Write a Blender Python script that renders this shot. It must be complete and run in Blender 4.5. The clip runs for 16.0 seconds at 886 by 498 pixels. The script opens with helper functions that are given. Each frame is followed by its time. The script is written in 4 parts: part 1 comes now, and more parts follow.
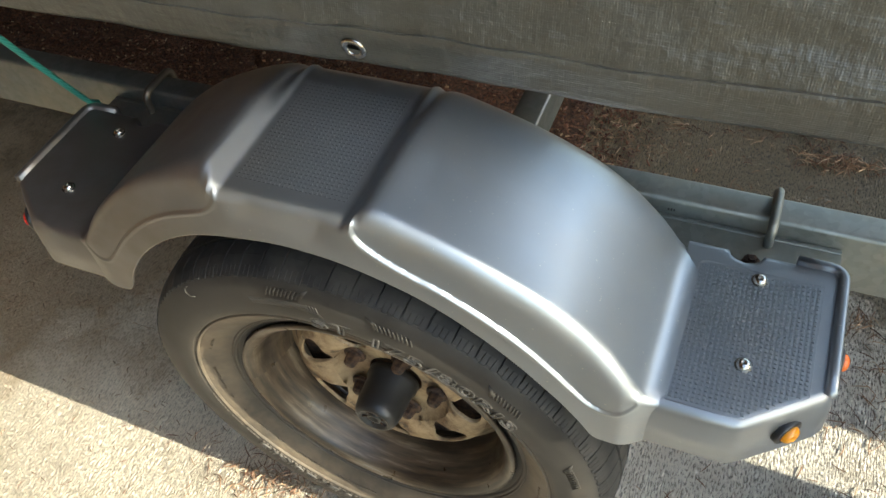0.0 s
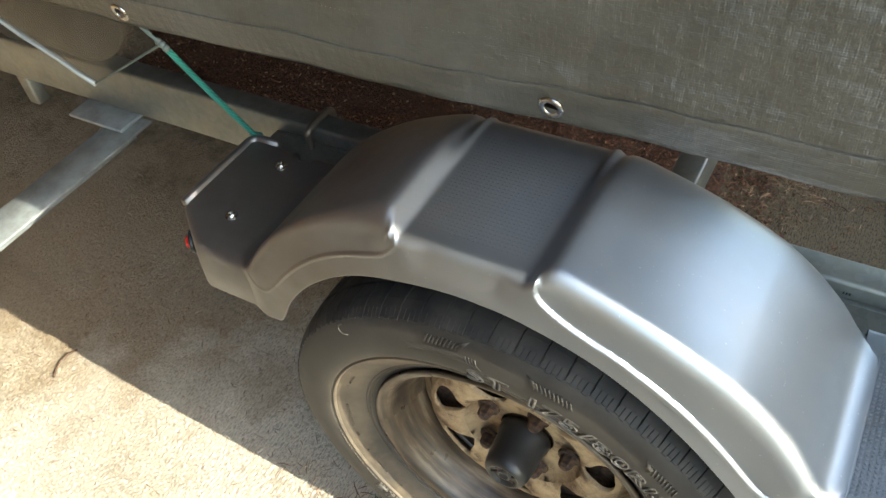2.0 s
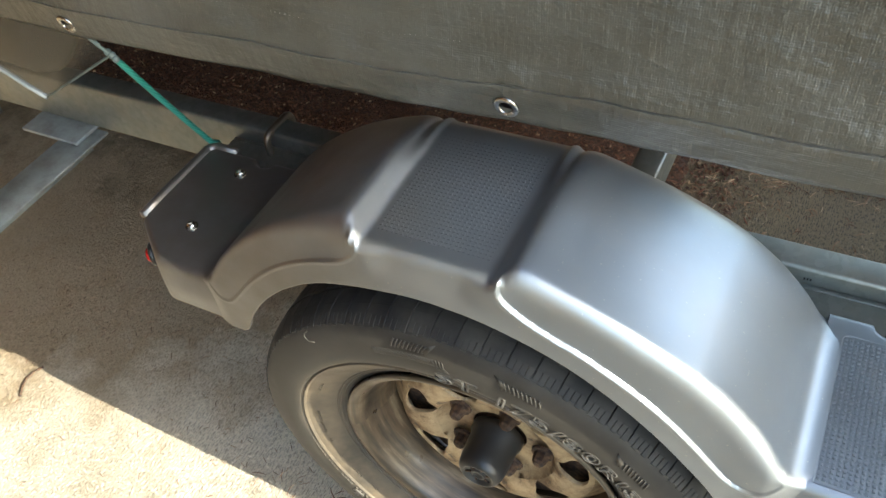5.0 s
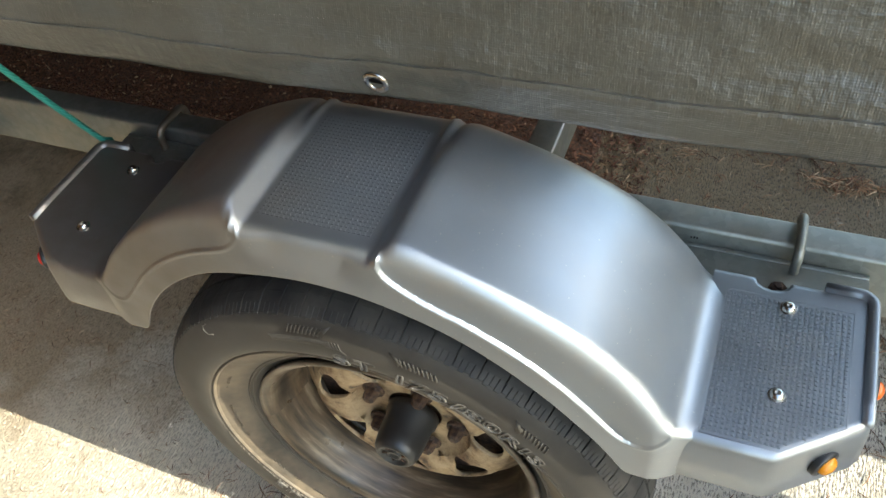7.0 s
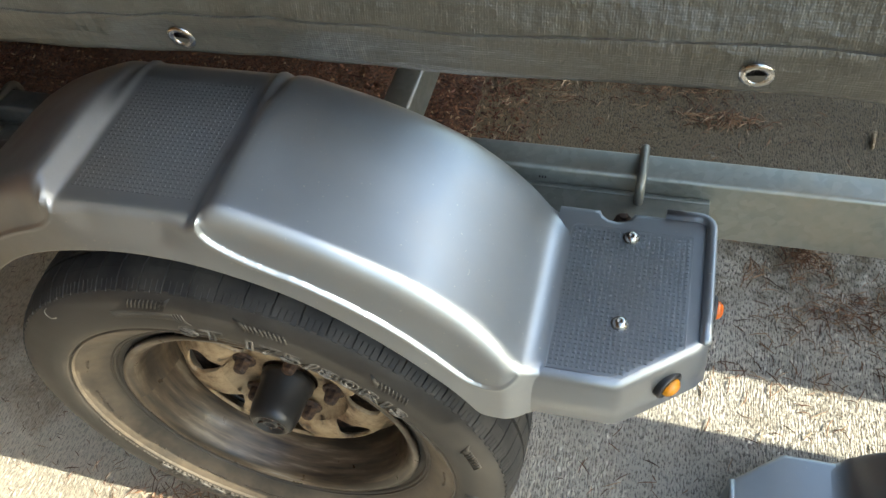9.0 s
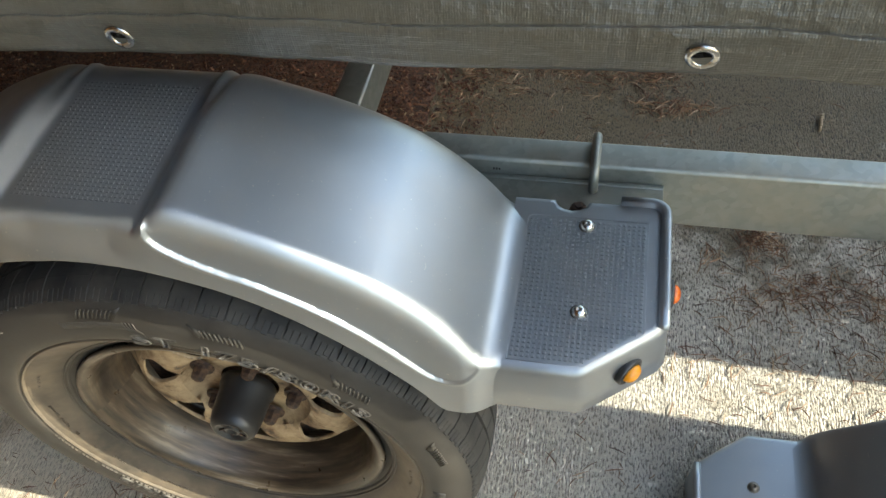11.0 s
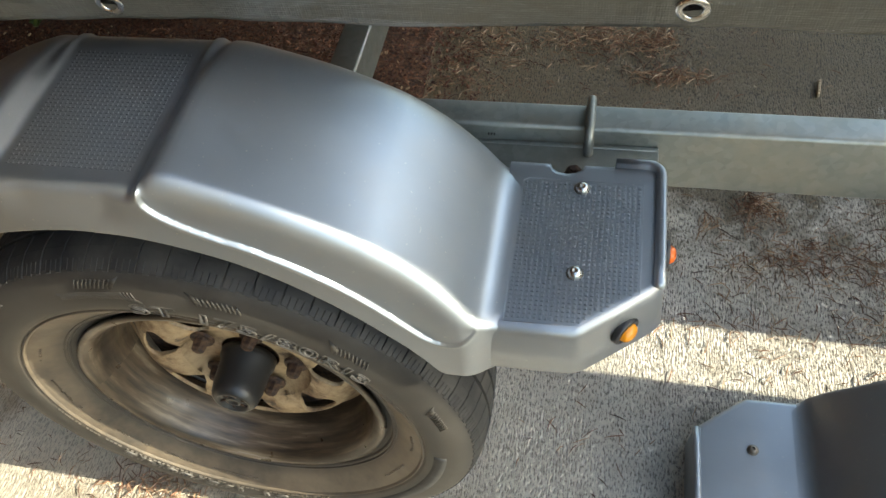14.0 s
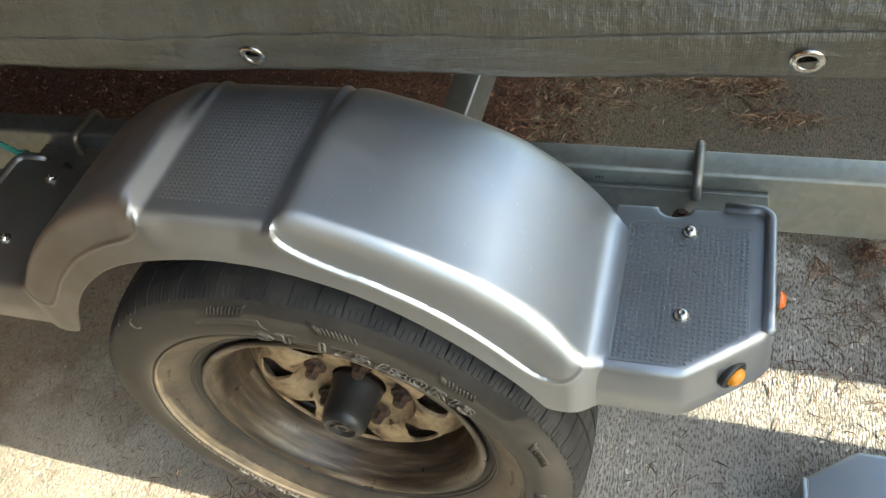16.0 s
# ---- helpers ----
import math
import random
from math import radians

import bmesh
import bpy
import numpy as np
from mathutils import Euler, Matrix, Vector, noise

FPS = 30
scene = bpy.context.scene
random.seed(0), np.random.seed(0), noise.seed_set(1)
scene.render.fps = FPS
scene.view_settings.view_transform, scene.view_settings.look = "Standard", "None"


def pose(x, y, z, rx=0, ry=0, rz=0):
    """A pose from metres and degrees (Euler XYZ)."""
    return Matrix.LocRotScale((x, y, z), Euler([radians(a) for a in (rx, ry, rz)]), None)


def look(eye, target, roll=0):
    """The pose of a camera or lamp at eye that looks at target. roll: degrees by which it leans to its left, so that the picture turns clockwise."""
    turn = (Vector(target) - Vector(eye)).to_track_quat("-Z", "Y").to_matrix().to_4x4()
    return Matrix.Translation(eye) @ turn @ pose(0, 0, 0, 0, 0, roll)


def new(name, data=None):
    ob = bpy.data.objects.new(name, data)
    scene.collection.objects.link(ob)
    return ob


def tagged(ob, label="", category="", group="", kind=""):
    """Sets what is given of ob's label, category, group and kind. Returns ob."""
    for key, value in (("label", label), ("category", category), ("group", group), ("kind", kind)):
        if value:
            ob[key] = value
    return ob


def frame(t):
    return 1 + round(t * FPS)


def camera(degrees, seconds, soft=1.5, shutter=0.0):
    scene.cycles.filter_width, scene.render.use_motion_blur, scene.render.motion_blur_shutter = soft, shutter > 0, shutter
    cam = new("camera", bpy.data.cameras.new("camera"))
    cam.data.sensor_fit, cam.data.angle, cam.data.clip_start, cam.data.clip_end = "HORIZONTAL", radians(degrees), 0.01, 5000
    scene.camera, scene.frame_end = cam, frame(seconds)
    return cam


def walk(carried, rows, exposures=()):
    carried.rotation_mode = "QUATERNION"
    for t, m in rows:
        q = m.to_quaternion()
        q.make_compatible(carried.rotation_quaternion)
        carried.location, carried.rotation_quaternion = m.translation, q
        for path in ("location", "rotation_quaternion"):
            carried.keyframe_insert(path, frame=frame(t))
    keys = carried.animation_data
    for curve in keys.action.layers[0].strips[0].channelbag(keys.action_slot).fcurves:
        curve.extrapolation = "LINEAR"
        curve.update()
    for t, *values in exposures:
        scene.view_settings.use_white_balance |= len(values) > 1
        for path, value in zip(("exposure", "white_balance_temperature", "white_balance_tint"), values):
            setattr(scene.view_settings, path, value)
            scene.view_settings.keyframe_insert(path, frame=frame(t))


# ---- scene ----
cam = camera(57.8, 16.0)

PATH = [
    (0, (0.33, -0.422, 1.172), (-0.288, 0.714, -0.354), -8.6),
    (0.5, (0.276, -0.443, 1.188), (-0.436, 0.736, -0.261), -9.5),
    (1, (0.248, -0.455, 1.184), (-0.562, 0.7, -0.234), -10.0),
    (1.5, (0.246, -0.453, 1.187), (-0.577, 0.677, -0.244), -9.5),
    (2, (0.246, -0.447, 1.185), (-0.568, 0.681, -0.252), -8.7),
    (2.5, (0.243, -0.44, 1.18), (-0.542, 0.68, -0.28), -8.4),
    (3, (0.244, -0.439, 1.179), (-0.523, 0.677, -0.292), -8.5),
    (3.5, (0.245, -0.435, 1.181), (-0.514, 0.687, -0.291), -8.8),
    (3.7, (0.247, -0.439, 1.186), (-0.514, 0.685, -0.282), -8.9),
    (5.8, (0.258, -0.429, 1.181), (-0.482, 0.735, -0.266), -9.9),
    (6, (0.264, -0.428, 1.178), (-0.467, 0.74, -0.271), -9.9),
    (6.5, (0.282, -0.428, 1.173), (-0.412, 0.745, -0.291), -9.7),
    (7, (0.306, -0.421, 1.17), (-0.327, 0.766, -0.31), -9.3),
    (7.5, (0.318, -0.424, 1.16), (-0.274, 0.755, -0.343), -9.4),
    (8, (0.331, -0.422, 1.152), (-0.232, 0.743, -0.373), -9.6),
    (8.5, (0.358, -0.412, 1.143), (-0.164, 0.747, -0.4), -9.6),
    (9, (0.379, -0.399, 1.142), (-0.071, 0.782, -0.409), -8.7),
    (9.2, (0.382, -0.397, 1.14), (-0.05, 0.795, -0.407), -8.5),
    (11.3, (0.384, -0.396, 1.131), (0.027, 0.799, -0.432), -7.8),
    (11.5, (0.386, -0.398, 1.129), (0.027, 0.795, -0.436), -7.8),
    (12, (0.386, -0.399, 1.128), (0.033, 0.791, -0.44), -7.8),
    (12.5, (0.389, -0.399, 1.119), (0.048, 0.785, -0.456), -7.8),
    (13, (0.39, -0.4, 1.119), (0.054, 0.773, -0.466), -8.1),
    (13.5, (0.394, -0.4, 1.122), (0.06, 0.768, -0.467), -8.3),
    (14, (0.39, -0.408, 1.125), (0.032, 0.752, -0.464), -9.2),
    (14.5, (0.393, -0.416, 1.138), (-0.003, 0.754, -0.434), -10.4),
    (15, (0.399, -0.424, 1.149), (-0.07, 0.76, -0.393), -12.3),
    (15.5, (0.395, -0.426, 1.152), (-0.145, 0.756, -0.368), -14.2),
    (16, (0.383, -0.428, 1.151), (-0.209, 0.753, -0.35), -15.0),
]
walk(cam, [(t, look(eye, target, roll)) for t, eye, target, roll in PATH], exposures=[(0, 2.36, 7000, 1), (1, 2.64, 6880, 1), (3.7, 2.69, 6820, 1), (6, 2.79, 6780, 1), (7.5, 2.57, 6850, 1), (8.2, 2.47, 6900, 1), (9, 2.44, 6900, 1), (13, 2.43, 7080, 1), (16, 2.53, 7100, 1)])

# ---- world, sun, exposure ----
SUN_EL, SUN_AZ = 32.0, -1.8          # degrees up; the sun stands along +x, down the length of the trailer
world = bpy.data.worlds.new("sky")
scene.world = world
world.use_nodes = True
wn = world.node_tree
sky = wn.nodes.new("ShaderNodeTexSky")
sky.sky_type, sky.sun_disc = "NISHITA", False
sky.dust_density = 1.8
sky.sun_elevation, sky.sun_rotation = radians(SUN_EL), radians(90.0 - SUN_AZ)
wn.links.new(sky.outputs[0], wn.nodes["Background"].inputs[0])
wn.nodes["Background"].inputs[1].default_value = 0.138
sun_data = bpy.data.lights.new("sun", "SUN")
sun_data.energy, sun_data.angle, sun_data.color = 2.7, radians(0.10), (1.0, 0.94, 0.84)
sun = new("sun", sun_data)
sun.matrix_world = look((6 * math.cos(radians(SUN_EL)), 6 * math.cos(radians(SUN_EL)) * math.sin(radians(SUN_AZ)), 6 * math.sin(radians(SUN_EL))), (0, 0, 0))


# ---- materials ----
def material(name, color, rough=0.5, metal=0.0, coat=0.0):
    m = bpy.data.materials.new(name)
    m.use_nodes = True
    b = m.node_tree.nodes["Principled BSDF"]
    b.inputs["Base Color"].default_value = (*color, 1)
    b.inputs["Roughness"].default_value, b.inputs["Metallic"].default_value = rough, metal
    b.inputs["Coat Weight"].default_value = coat
    return m, m.node_tree, b


def noise_node(nt, scale, detail=4.0, rough=0.55, stretch=(1, 1, 1), kind="Object"):
    tc, mp, nz = (nt.nodes.new(k) for k in ("ShaderNodeTexCoord", "ShaderNodeMapping", "ShaderNodeTexNoise"))
    mp.inputs["Scale"].default_value = stretch
    nz.inputs["Scale"].default_value, nz.inputs["Detail"].default_value, nz.inputs["Roughness"].default_value = scale, detail, rough
    nt.links.new(tc.outputs[kind], mp.inputs[0])
    nt.links.new(mp.outputs[0], nz.inputs["Vector"])
    return nz.outputs["Fac"]


def ramp(nt, fac, *stops):
    r = nt.nodes.new("ShaderNodeValToRGB")
    while len(r.color_ramp.elements) < len(stops):
        r.color_ramp.elements.new(0.5)
    for e, (at, c) in zip(r.color_ramp.elements, stops):
        e.position, e.color = at, (*c, 1) if len(c) == 3 else c
    nt.links.new(fac, r.inputs[0])
    return r.outputs[0]


def mix(nt, fac, a, b, blend="MIX"):
    m = nt.nodes.new("ShaderNodeMix")
    m.data_type, m.blend_type = "RGBA", blend
    for socket, v in ((m.inputs[0], fac), (m.inputs[6], a), (m.inputs[7], b)):
        if hasattr(v, "links"):
            nt.links.new(v, socket)
        else:
            socket.default_value = v if isinstance(v, float) else (*v, 1)
    return m.outputs[2]


def bump(nt, b, fac, strength, distance):
    n = nt.nodes.new("ShaderNodeBump")
    n.inputs["Strength"].default_value, n.inputs["Distance"].default_value = strength, distance
    nt.links.new(fac, n.inputs["Height"])
    old = b.inputs["Normal"].links
    if old:
        nt.links.new(old[0].from_socket, n.inputs["Normal"])
    nt.links.new(n.outputs[0], b.inputs["Normal"])


def g(v):
    return (v, v, v)


def rough_from(nt, b, fac, lo, hi):
    nt.links.new(ramp(nt, fac, (0.3, g(lo)), (0.7, g(hi))), b.inputs["Roughness"])


# silver moulded plastic of the fenders
PLASTIC, nt, b = material("silver_plastic", (0.40, 0.41, 0.43), 0.42, 0.85)
nt.links.new(mix(nt, ramp(nt, noise_node(nt, 6), (0.35, g(0.0)), (0.75, g(1.0))), (0.284, 0.312, 0.341), (0.326, 0.352, 0.379)), b.inputs["Base Color"])
specks = ramp(nt, noise_node(nt, 330, 2, 0.4), (0.735, g(0.0)), (0.76, g(0.4)))
old = b.inputs["Base Color"].links[0].from_socket
film = ramp(nt, noise_node(nt, 11, 6, 0.7), (0.45, g(0.0)), (0.75, g(0.30)))
nt.links.new(mix(nt, specks, mix(nt, film, old, (0.36, 0.33, 0.29)), (0.55, 0.53, 0.48)), b.inputs["Base Color"])
# the brown reflected at the far (-x) end is put into the base colour
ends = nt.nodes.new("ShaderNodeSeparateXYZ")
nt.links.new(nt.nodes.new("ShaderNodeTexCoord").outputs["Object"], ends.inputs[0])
far_x = nt.nodes.new("ShaderNodeMath")
far_x.operation, far_x.inputs[1].default_value, far_x.inputs[2].default_value = "MULTIPLY_ADD", -1.0, 0.5
nt.links.new(ends.outputs["X"], far_x.inputs[0])
browned = mix(nt, 1.0, ramp(nt, far_x.outputs[0], (0.50, g(0.0)), (0.66, g(0.75))), ramp(nt, noise_node(nt, 7, 5, 0.65), (0.30, g(0.55)), (0.65, g(1.0))), "MULTIPLY")
nt.links.new(mix(nt, browned, b.inputs["Base Color"].links[0].from_socket, (0.170, 0.138, 0.108)), b.inputs["Base Color"])
rough_from(nt, b, noise_node(nt, 40), 0.37, 0.45)
bump(nt, b, noise_node(nt, 900, 2), 0.12, 0.0004)

# broom-finished concrete
CONCRETE, nt, b = material("concrete", (0.40, 0.37, 0.32), 0.92)
broom = nt.nodes.new("ShaderNodeTexWave")
broom.bands_direction, broom.wave_profile = "X", "SIN"
for key, val in (("Scale", 70.0), ("Distortion", 16.0), ("Detail", 4.0), ("Detail Scale", 0.9), ("Detail Roughness", 0.7)):
    broom.inputs[key].default_value = val
stretch = nt.nodes.new("ShaderNodeMapping")
stretch.inputs["Scale"].default_value = (1.0, 0.30, 1.0)
nt.links.new(nt.nodes.new("ShaderNodeTexCoord").outputs["Object"], stretch.inputs[0])
nt.links.new(stretch.outputs[0], broom.inputs["Vector"])
grain = noise_node(nt, 340, 4, 0.66, (1.0, 0.36, 1))
worn = ramp(nt, noise_node(nt, 3.0, 3, 0.5), (0.40, g(0.80)), (0.60, g(1.0)))
fine = mix(nt, worn, broom.outputs["Color"], grain)
fine = ramp(nt, fine, (0.38, g(0.0)), (0.58, g(1.0)))
pits = ramp(nt, noise_node(nt, 125, 3, 0.55, (1.0, 0.6, 1)), (0.36, g(0.0)), (0.47, g(1.0)))
pits = mix(nt, ramp(nt, noise_node(nt, 2.4, 3, 0.5), (0.40, g(0.25)), (0.60, g(0.85))), g(1.0), pits)
fine = mix(nt, 1.0, fine, pits, "MULTIPLY")
broad = noise_node(nt, 2.2, 5, 0.6)
blot = noise_node(nt, 14, 4, 0.6)
c = mix(nt, ramp(nt, broad, (0.35, g(0.0)), (0.65, g(1.0))), (0.67, 0.61, 0.515), (0.80, 0.745, 0.655))
c = mix(nt, ramp(nt, blot, (0.52, g(0.0)), (0.75, g(0.5))), c, (0.36, 0.30, 0.22))
# leaf-litter tannin stains, deepened towards the wooded end to stand for warm bounce
tcs, sep, mul = nt.nodes.new("ShaderNodeTexCoord"), nt.nodes.new("ShaderNodeSeparateXYZ"), nt.nodes.new("ShaderNodeMath")
nt.links.new(tcs.outputs["Object"], sep.inputs[0])
mul.operation, mul.inputs[1].default_value, mul.inputs[2].default_value = "MULTIPLY_ADD", -0.60, -0.06
nt.links.new(sep.outputs["X"], mul.inputs[0])
mul2 = nt.nodes.new("ShaderNodeMath")
mul2.operation, mul2.inputs[1].default_value = "MULTIPLY_ADD", 1.0
# brown rises again beyond y -0.4, out of view, to dim skirt reflections
fold, away = nt.nodes.new("ShaderNodeMath"), nt.nodes.new("ShaderNodeMath")
away.operation, away.inputs[1].default_value, away.inputs[2].default_value = "MULTIPLY_ADD", -3.0, -1.6
fold.operation = "MAXIMUM"
nt.links.new(sep.outputs["Y"], away.inputs[0])
nt.links.new(sep.outputs["Y"], fold.inputs[0])
nt.links.new(away.outputs[0], fold.inputs[1])
nt.links.new(fold.outputs[0], mul2.inputs[0])
nt.links.new(mul.outputs[0], mul2.inputs[2])
add2 = nt.nodes.new("ShaderNodeMath")
add2.operation = "ADD"
nt.links.new(mul2.outputs[0], add2.inputs[0])
nt.links.new(noise_node(nt, 4.5, 5, 0.65), add2.inputs[1])
c = mix(nt, ramp(nt, add2.outputs[0], (0.78, g(0.0)), (1.16, g(0.74))), c, (0.33, 0.230, 0.125))
# the slab grows darker and browner towards +y, broken up by noise
back_tone = nt.nodes.new("ShaderNodeMath")
back_tone.operation, back_tone.inputs[1].default_value = "MULTIPLY_ADD", 0.75
nt.links.new(sep.outputs["Y"], back_tone.inputs[0])
nt.links.new(noise_node(nt, 9, 5, 0.7), back_tone.inputs[2])
c = mix(nt, ramp(nt, back_tone.outputs[0], (0.80, g(0.0)), (1.12, g(0.92))), c, (0.20, 0.160, 0.100))
# groove shading put into the colour, deeper towards +x and +y; wooded end browner
dx, dy = (nt.nodes.new("ShaderNodeMath") for _ in range(2))
dx.operation, dx.inputs[1].default_value, dx.inputs[2].default_value = "MULTIPLY_ADD", 0.40, 0.42
dy.operation, dy.inputs[1].default_value, dy.use_clamp = "MULTIPLY_ADD", 0.45, True
nt.links.new(sep.outputs["X"], dx.inputs[0])
nt.links.new(sep.outputs["Y"], dy.inputs[0])
nt.links.new(dx.outputs[0], dy.inputs[2])
c = mix(nt, ramp(nt, sep.outputs["X"], (0.0, g(1.0)), (0.5, g(0.0))), c, mix(nt, 1.0, c, (1.0, 0.965, 0.91), "MULTIPLY"))
grooves = mix(nt, 1.0, ramp(nt, fine, (0.05, g(0.90)), (0.55, g(0.0))), ramp(nt, dy.outputs[0], (0.10, g(0.42)), (0.90, g(1.0))), "MULTIPLY")
c = mix(nt, grooves, c, (0.075, 0.062, 0.046))
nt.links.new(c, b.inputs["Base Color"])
bump(nt, b, fine, 1.0, 0.0095)
bump(nt, b, noise_node(nt, 800, 3), 0.35, 0.001)

# bark and leaf mould
MULCH, nt, b = material("leaf_mould", (0.10, 0.05, 0.03), 0.95)
c = mix(nt, ramp(nt, noise_node(nt, 120, 5, 0.7), (0.40, g(0.0)), (0.62, g(1.0))), (0.045, 0.024, 0.015), (0.16, 0.075, 0.04))
nt.links.new(c, b.inputs["Base Color"])
bump(nt, b, noise_node(nt, 150, 5, 0.7), 1.0, 0.01)

NEEDLE, nt, b = material("pine_needle", (0.2, 0.1, 0.05), 0.8)
isl = nt.nodes.new("ShaderNodeNewGeometry").outputs["Random Per Island"]
nt.links.new(ramp(nt, isl, (0.0, (0.065, 0.030, 0.017)), (0.45, (0.185, 0.092, 0.050)), (0.82, (0.34, 0.21, 0.12)), (1.0, (0.52, 0.39, 0.26))), b.inputs["Base Color"])

TAN, nt, b = material("dry_bark", (0.30, 0.225, 0.14), 0.85)
nt.links.new(mix(nt, noise_node(nt, 180, 4), (0.20, 0.14, 0.08), (0.42, 0.33, 0.22)), b.inputs["Base Color"])

CHIP, nt, b = material("bark_chip", (0.1, 0.05, 0.03), 0.85)
isl = nt.nodes.new("ShaderNodeNewGeometry").outputs["Random Per Island"]
nt.links.new(ramp(nt, isl, (0.0, (0.040, 0.015, 0.008)), (0.6, (0.115, 0.044, 0.023)), (0.94, (0.20, 0.088, 0.045)), (1.0, (0.42, 0.30, 0.18))), b.inputs["Base Color"])

# galvanised steel
GALV, nt, b = material("galvanised_steel", (0.33, 0.35, 0.35), 0.5, 0.85)
sp = nt.nodes.new("ShaderNodeTexVoronoi")
sp.inputs["Scale"].default_value = 130
tc = nt.nodes.new("ShaderNodeTexCoord")
nt.links.new(tc.outputs["Object"], sp.inputs["Vector"])
c = mix(nt, ramp(nt, sp.outputs["Color"], (0.2, g(0.0)), (0.9, g(1.0))), (0.208, 0.224, 0.214), (0.248, 0.264, 0.253))
c = mix(nt, ramp(nt, noise_node(nt, 9, 5, 0.65), (0.42, g(0.0)), (0.72, g(0.65))), c, (0.31, 0.28, 0.225))
nt.links.new(c, b.inputs["Base Color"])
rough_from(nt, b, noise_node(nt, 25), 0.38, 0.6)
bump(nt, b, noise_node(nt, 60, 4), 0.15, 0.001)

# paler copy of the galvanised steel for the plate and arm
GALVPALE, nt, b = material("bright_galvanised_steel", (0.55, 0.58, 0.60), 0.45, 0.6)
nt.links.new(mix(nt, ramp(nt, noise_node(nt, 30, 5, 0.65), (0.40, g(0.0)), (0.66, g(1.0))), (0.36, 0.40, 0.415), (0.25, 0.265, 0.26)), b.inputs["Base Color"])
rough_from(nt, b, noise_node(nt, 25), 0.38, 0.6)

# woven silver-grey tarpaulin
TARP, nt, b = material("tarpaulin", (0.2, 0.2, 0.18), 0.5)
b.inputs["Specular IOR Level"].default_value = 0.7
dirt = noise_node(nt, 5, 6, 0.65, (1, 1, 1.6))
streak = noise_node(nt, 18, 5, 0.7, (1, 1, 0.12))
c = mix(nt, ramp(nt, dirt, (0.32, g(0.0)), (0.7, g(1.0))), (0.046, 0.044, 0.034), (0.103, 0.103, 0.090))
c = mix(nt, ramp(nt, streak, (0.5, g(0.0)), (0.8, g(0.35))), c, (0.115, 0.114, 0.105))
c = mix(nt, ramp(nt, noise_node(nt, 3.2, 4, 0.6), (0.48, g(0.0)), (0.68, g(0.6))), c, (0.075, 0.066, 0.046))
c = mix(nt, ramp(nt, noise_node(nt, 150, 4, 0.7, (1.0, 1, 0.16)), (0.34, g(0.10)), (0.52, g(0.0))), c, (0.035, 0.034, 0.029))
nt.links.new(c, b.inputs["Base Color"])
rough_from(nt, b, dirt, 0.26, 0.46)
wv = [nt.nodes.new("ShaderNodeTexWave") for _ in range(2)]
for w, d in zip(wv, ("X", "Z")):
    w.bands_direction = d
    w.inputs["Scale"].default_value, w.inputs["Distortion"].default_value = 160, 1.5
    nt.links.new(nt.nodes.new("ShaderNodeTexCoord").outputs["Object"], w.inputs["Vector"])
bump(nt, b, mix(nt, 0.5, wv[0].outputs["Color"], wv[1].outputs["Color"]), 0.25, 0.0006)
bump(nt, b, noise_node(nt, 110, 5, 0.6, (1.0, 1, 0.12)), 0.36, 0.004)
bump(nt, b, noise_node(nt, 34, 5, 0.65, (0.22, 1, 1.4)), 0.35, 0.006)
bump(nt, b, noise_node(nt, 40, 4, 0.6, (1.0, 1, 0.5)), 0.3, 0.005)
bump(nt, b, noise_node(nt, 260, 3, 0.6), 0.3, 0.0014)
bump(nt, b, noise_node(nt, 7, 4, 0.5, (0.6, 1, 1.5)), 0.8, 0.025)
for sc, st, q in ((8, (0.45, 1, 2.2), 0.10), (19, (0.6, 1, 1.3), 0.07)):
    bump(nt, b, ramp(nt, noise_node(nt, sc, 3, 0.5, st), (0.455, g(0.0)), (0.50, g(1.0)), (0.52, g(0.35)), (0.60, g(0.0))), q, 0.006)

# tyre rubber, dusty
RUBBER, nt, b = material("rubber", (0.03, 0.03, 0.03), 0.6)
dust = noise_node(nt, 12, 6, 0.65)
c = mix(nt, ramp(nt, dust, (0.35, g(0.0)), (0.7, g(1.0))), (0.020, 0.019, 0.018), (0.058, 0.053, 0.046))
tcr, ln = nt.nodes.new("ShaderNodeTexCoord"), nt.nodes.new("ShaderNodeVectorMath")
fl = nt.nodes.new("ShaderNodeMapping")
fl.inputs["Scale"].default_value = (1, 1, 0)
ln.operation = "LENGTH"
nt.links.new(tcr.outputs["Object"], fl.inputs[0])
nt.links.new(fl.outputs[0], ln.inputs[0])
ring = ramp(nt, ln.outputs["Value"], (0.186, g(0.20)), (0.196, g(0.35)), (0.205, g(0.80)), (0.2290, g(0.90)), (0.2312, g(0.25)), (0.242, g(0.05)), (0.262, g(0.08)), (0.29, g(0.0)))
c = mix(nt, mix(nt, 1.0, ring, ramp(nt, noise_node(nt, 7, 5, 0.65), (0.36, g(0.12)), (0.62, g(1.0))), "MULTIPLY"), c, (0.185, 0.142, 0.096))
nt.links.new(c, b.inputs["Base Color"])
b.inputs["Specular IOR Level"].default_value = 0.28
rough_from(nt, b, dust, 0.42, 0.70)
bump(nt, b, noise_node(nt, 350, 3), 0.15, 0.0006)
# paler rubber for the raised lettering
PALERUBBER, nt, b = material("pale_rubber", (0.12, 0.11, 0.10), 0.5)
nt.links.new(mix(nt, ramp(nt, noise_node(nt, 60, 4), (0.4, g(0.0)), (0.6, g(1.0))), (0.032, 0.030, 0.027), (0.11, 0.10, 0.088)), b.inputs["Base Color"])
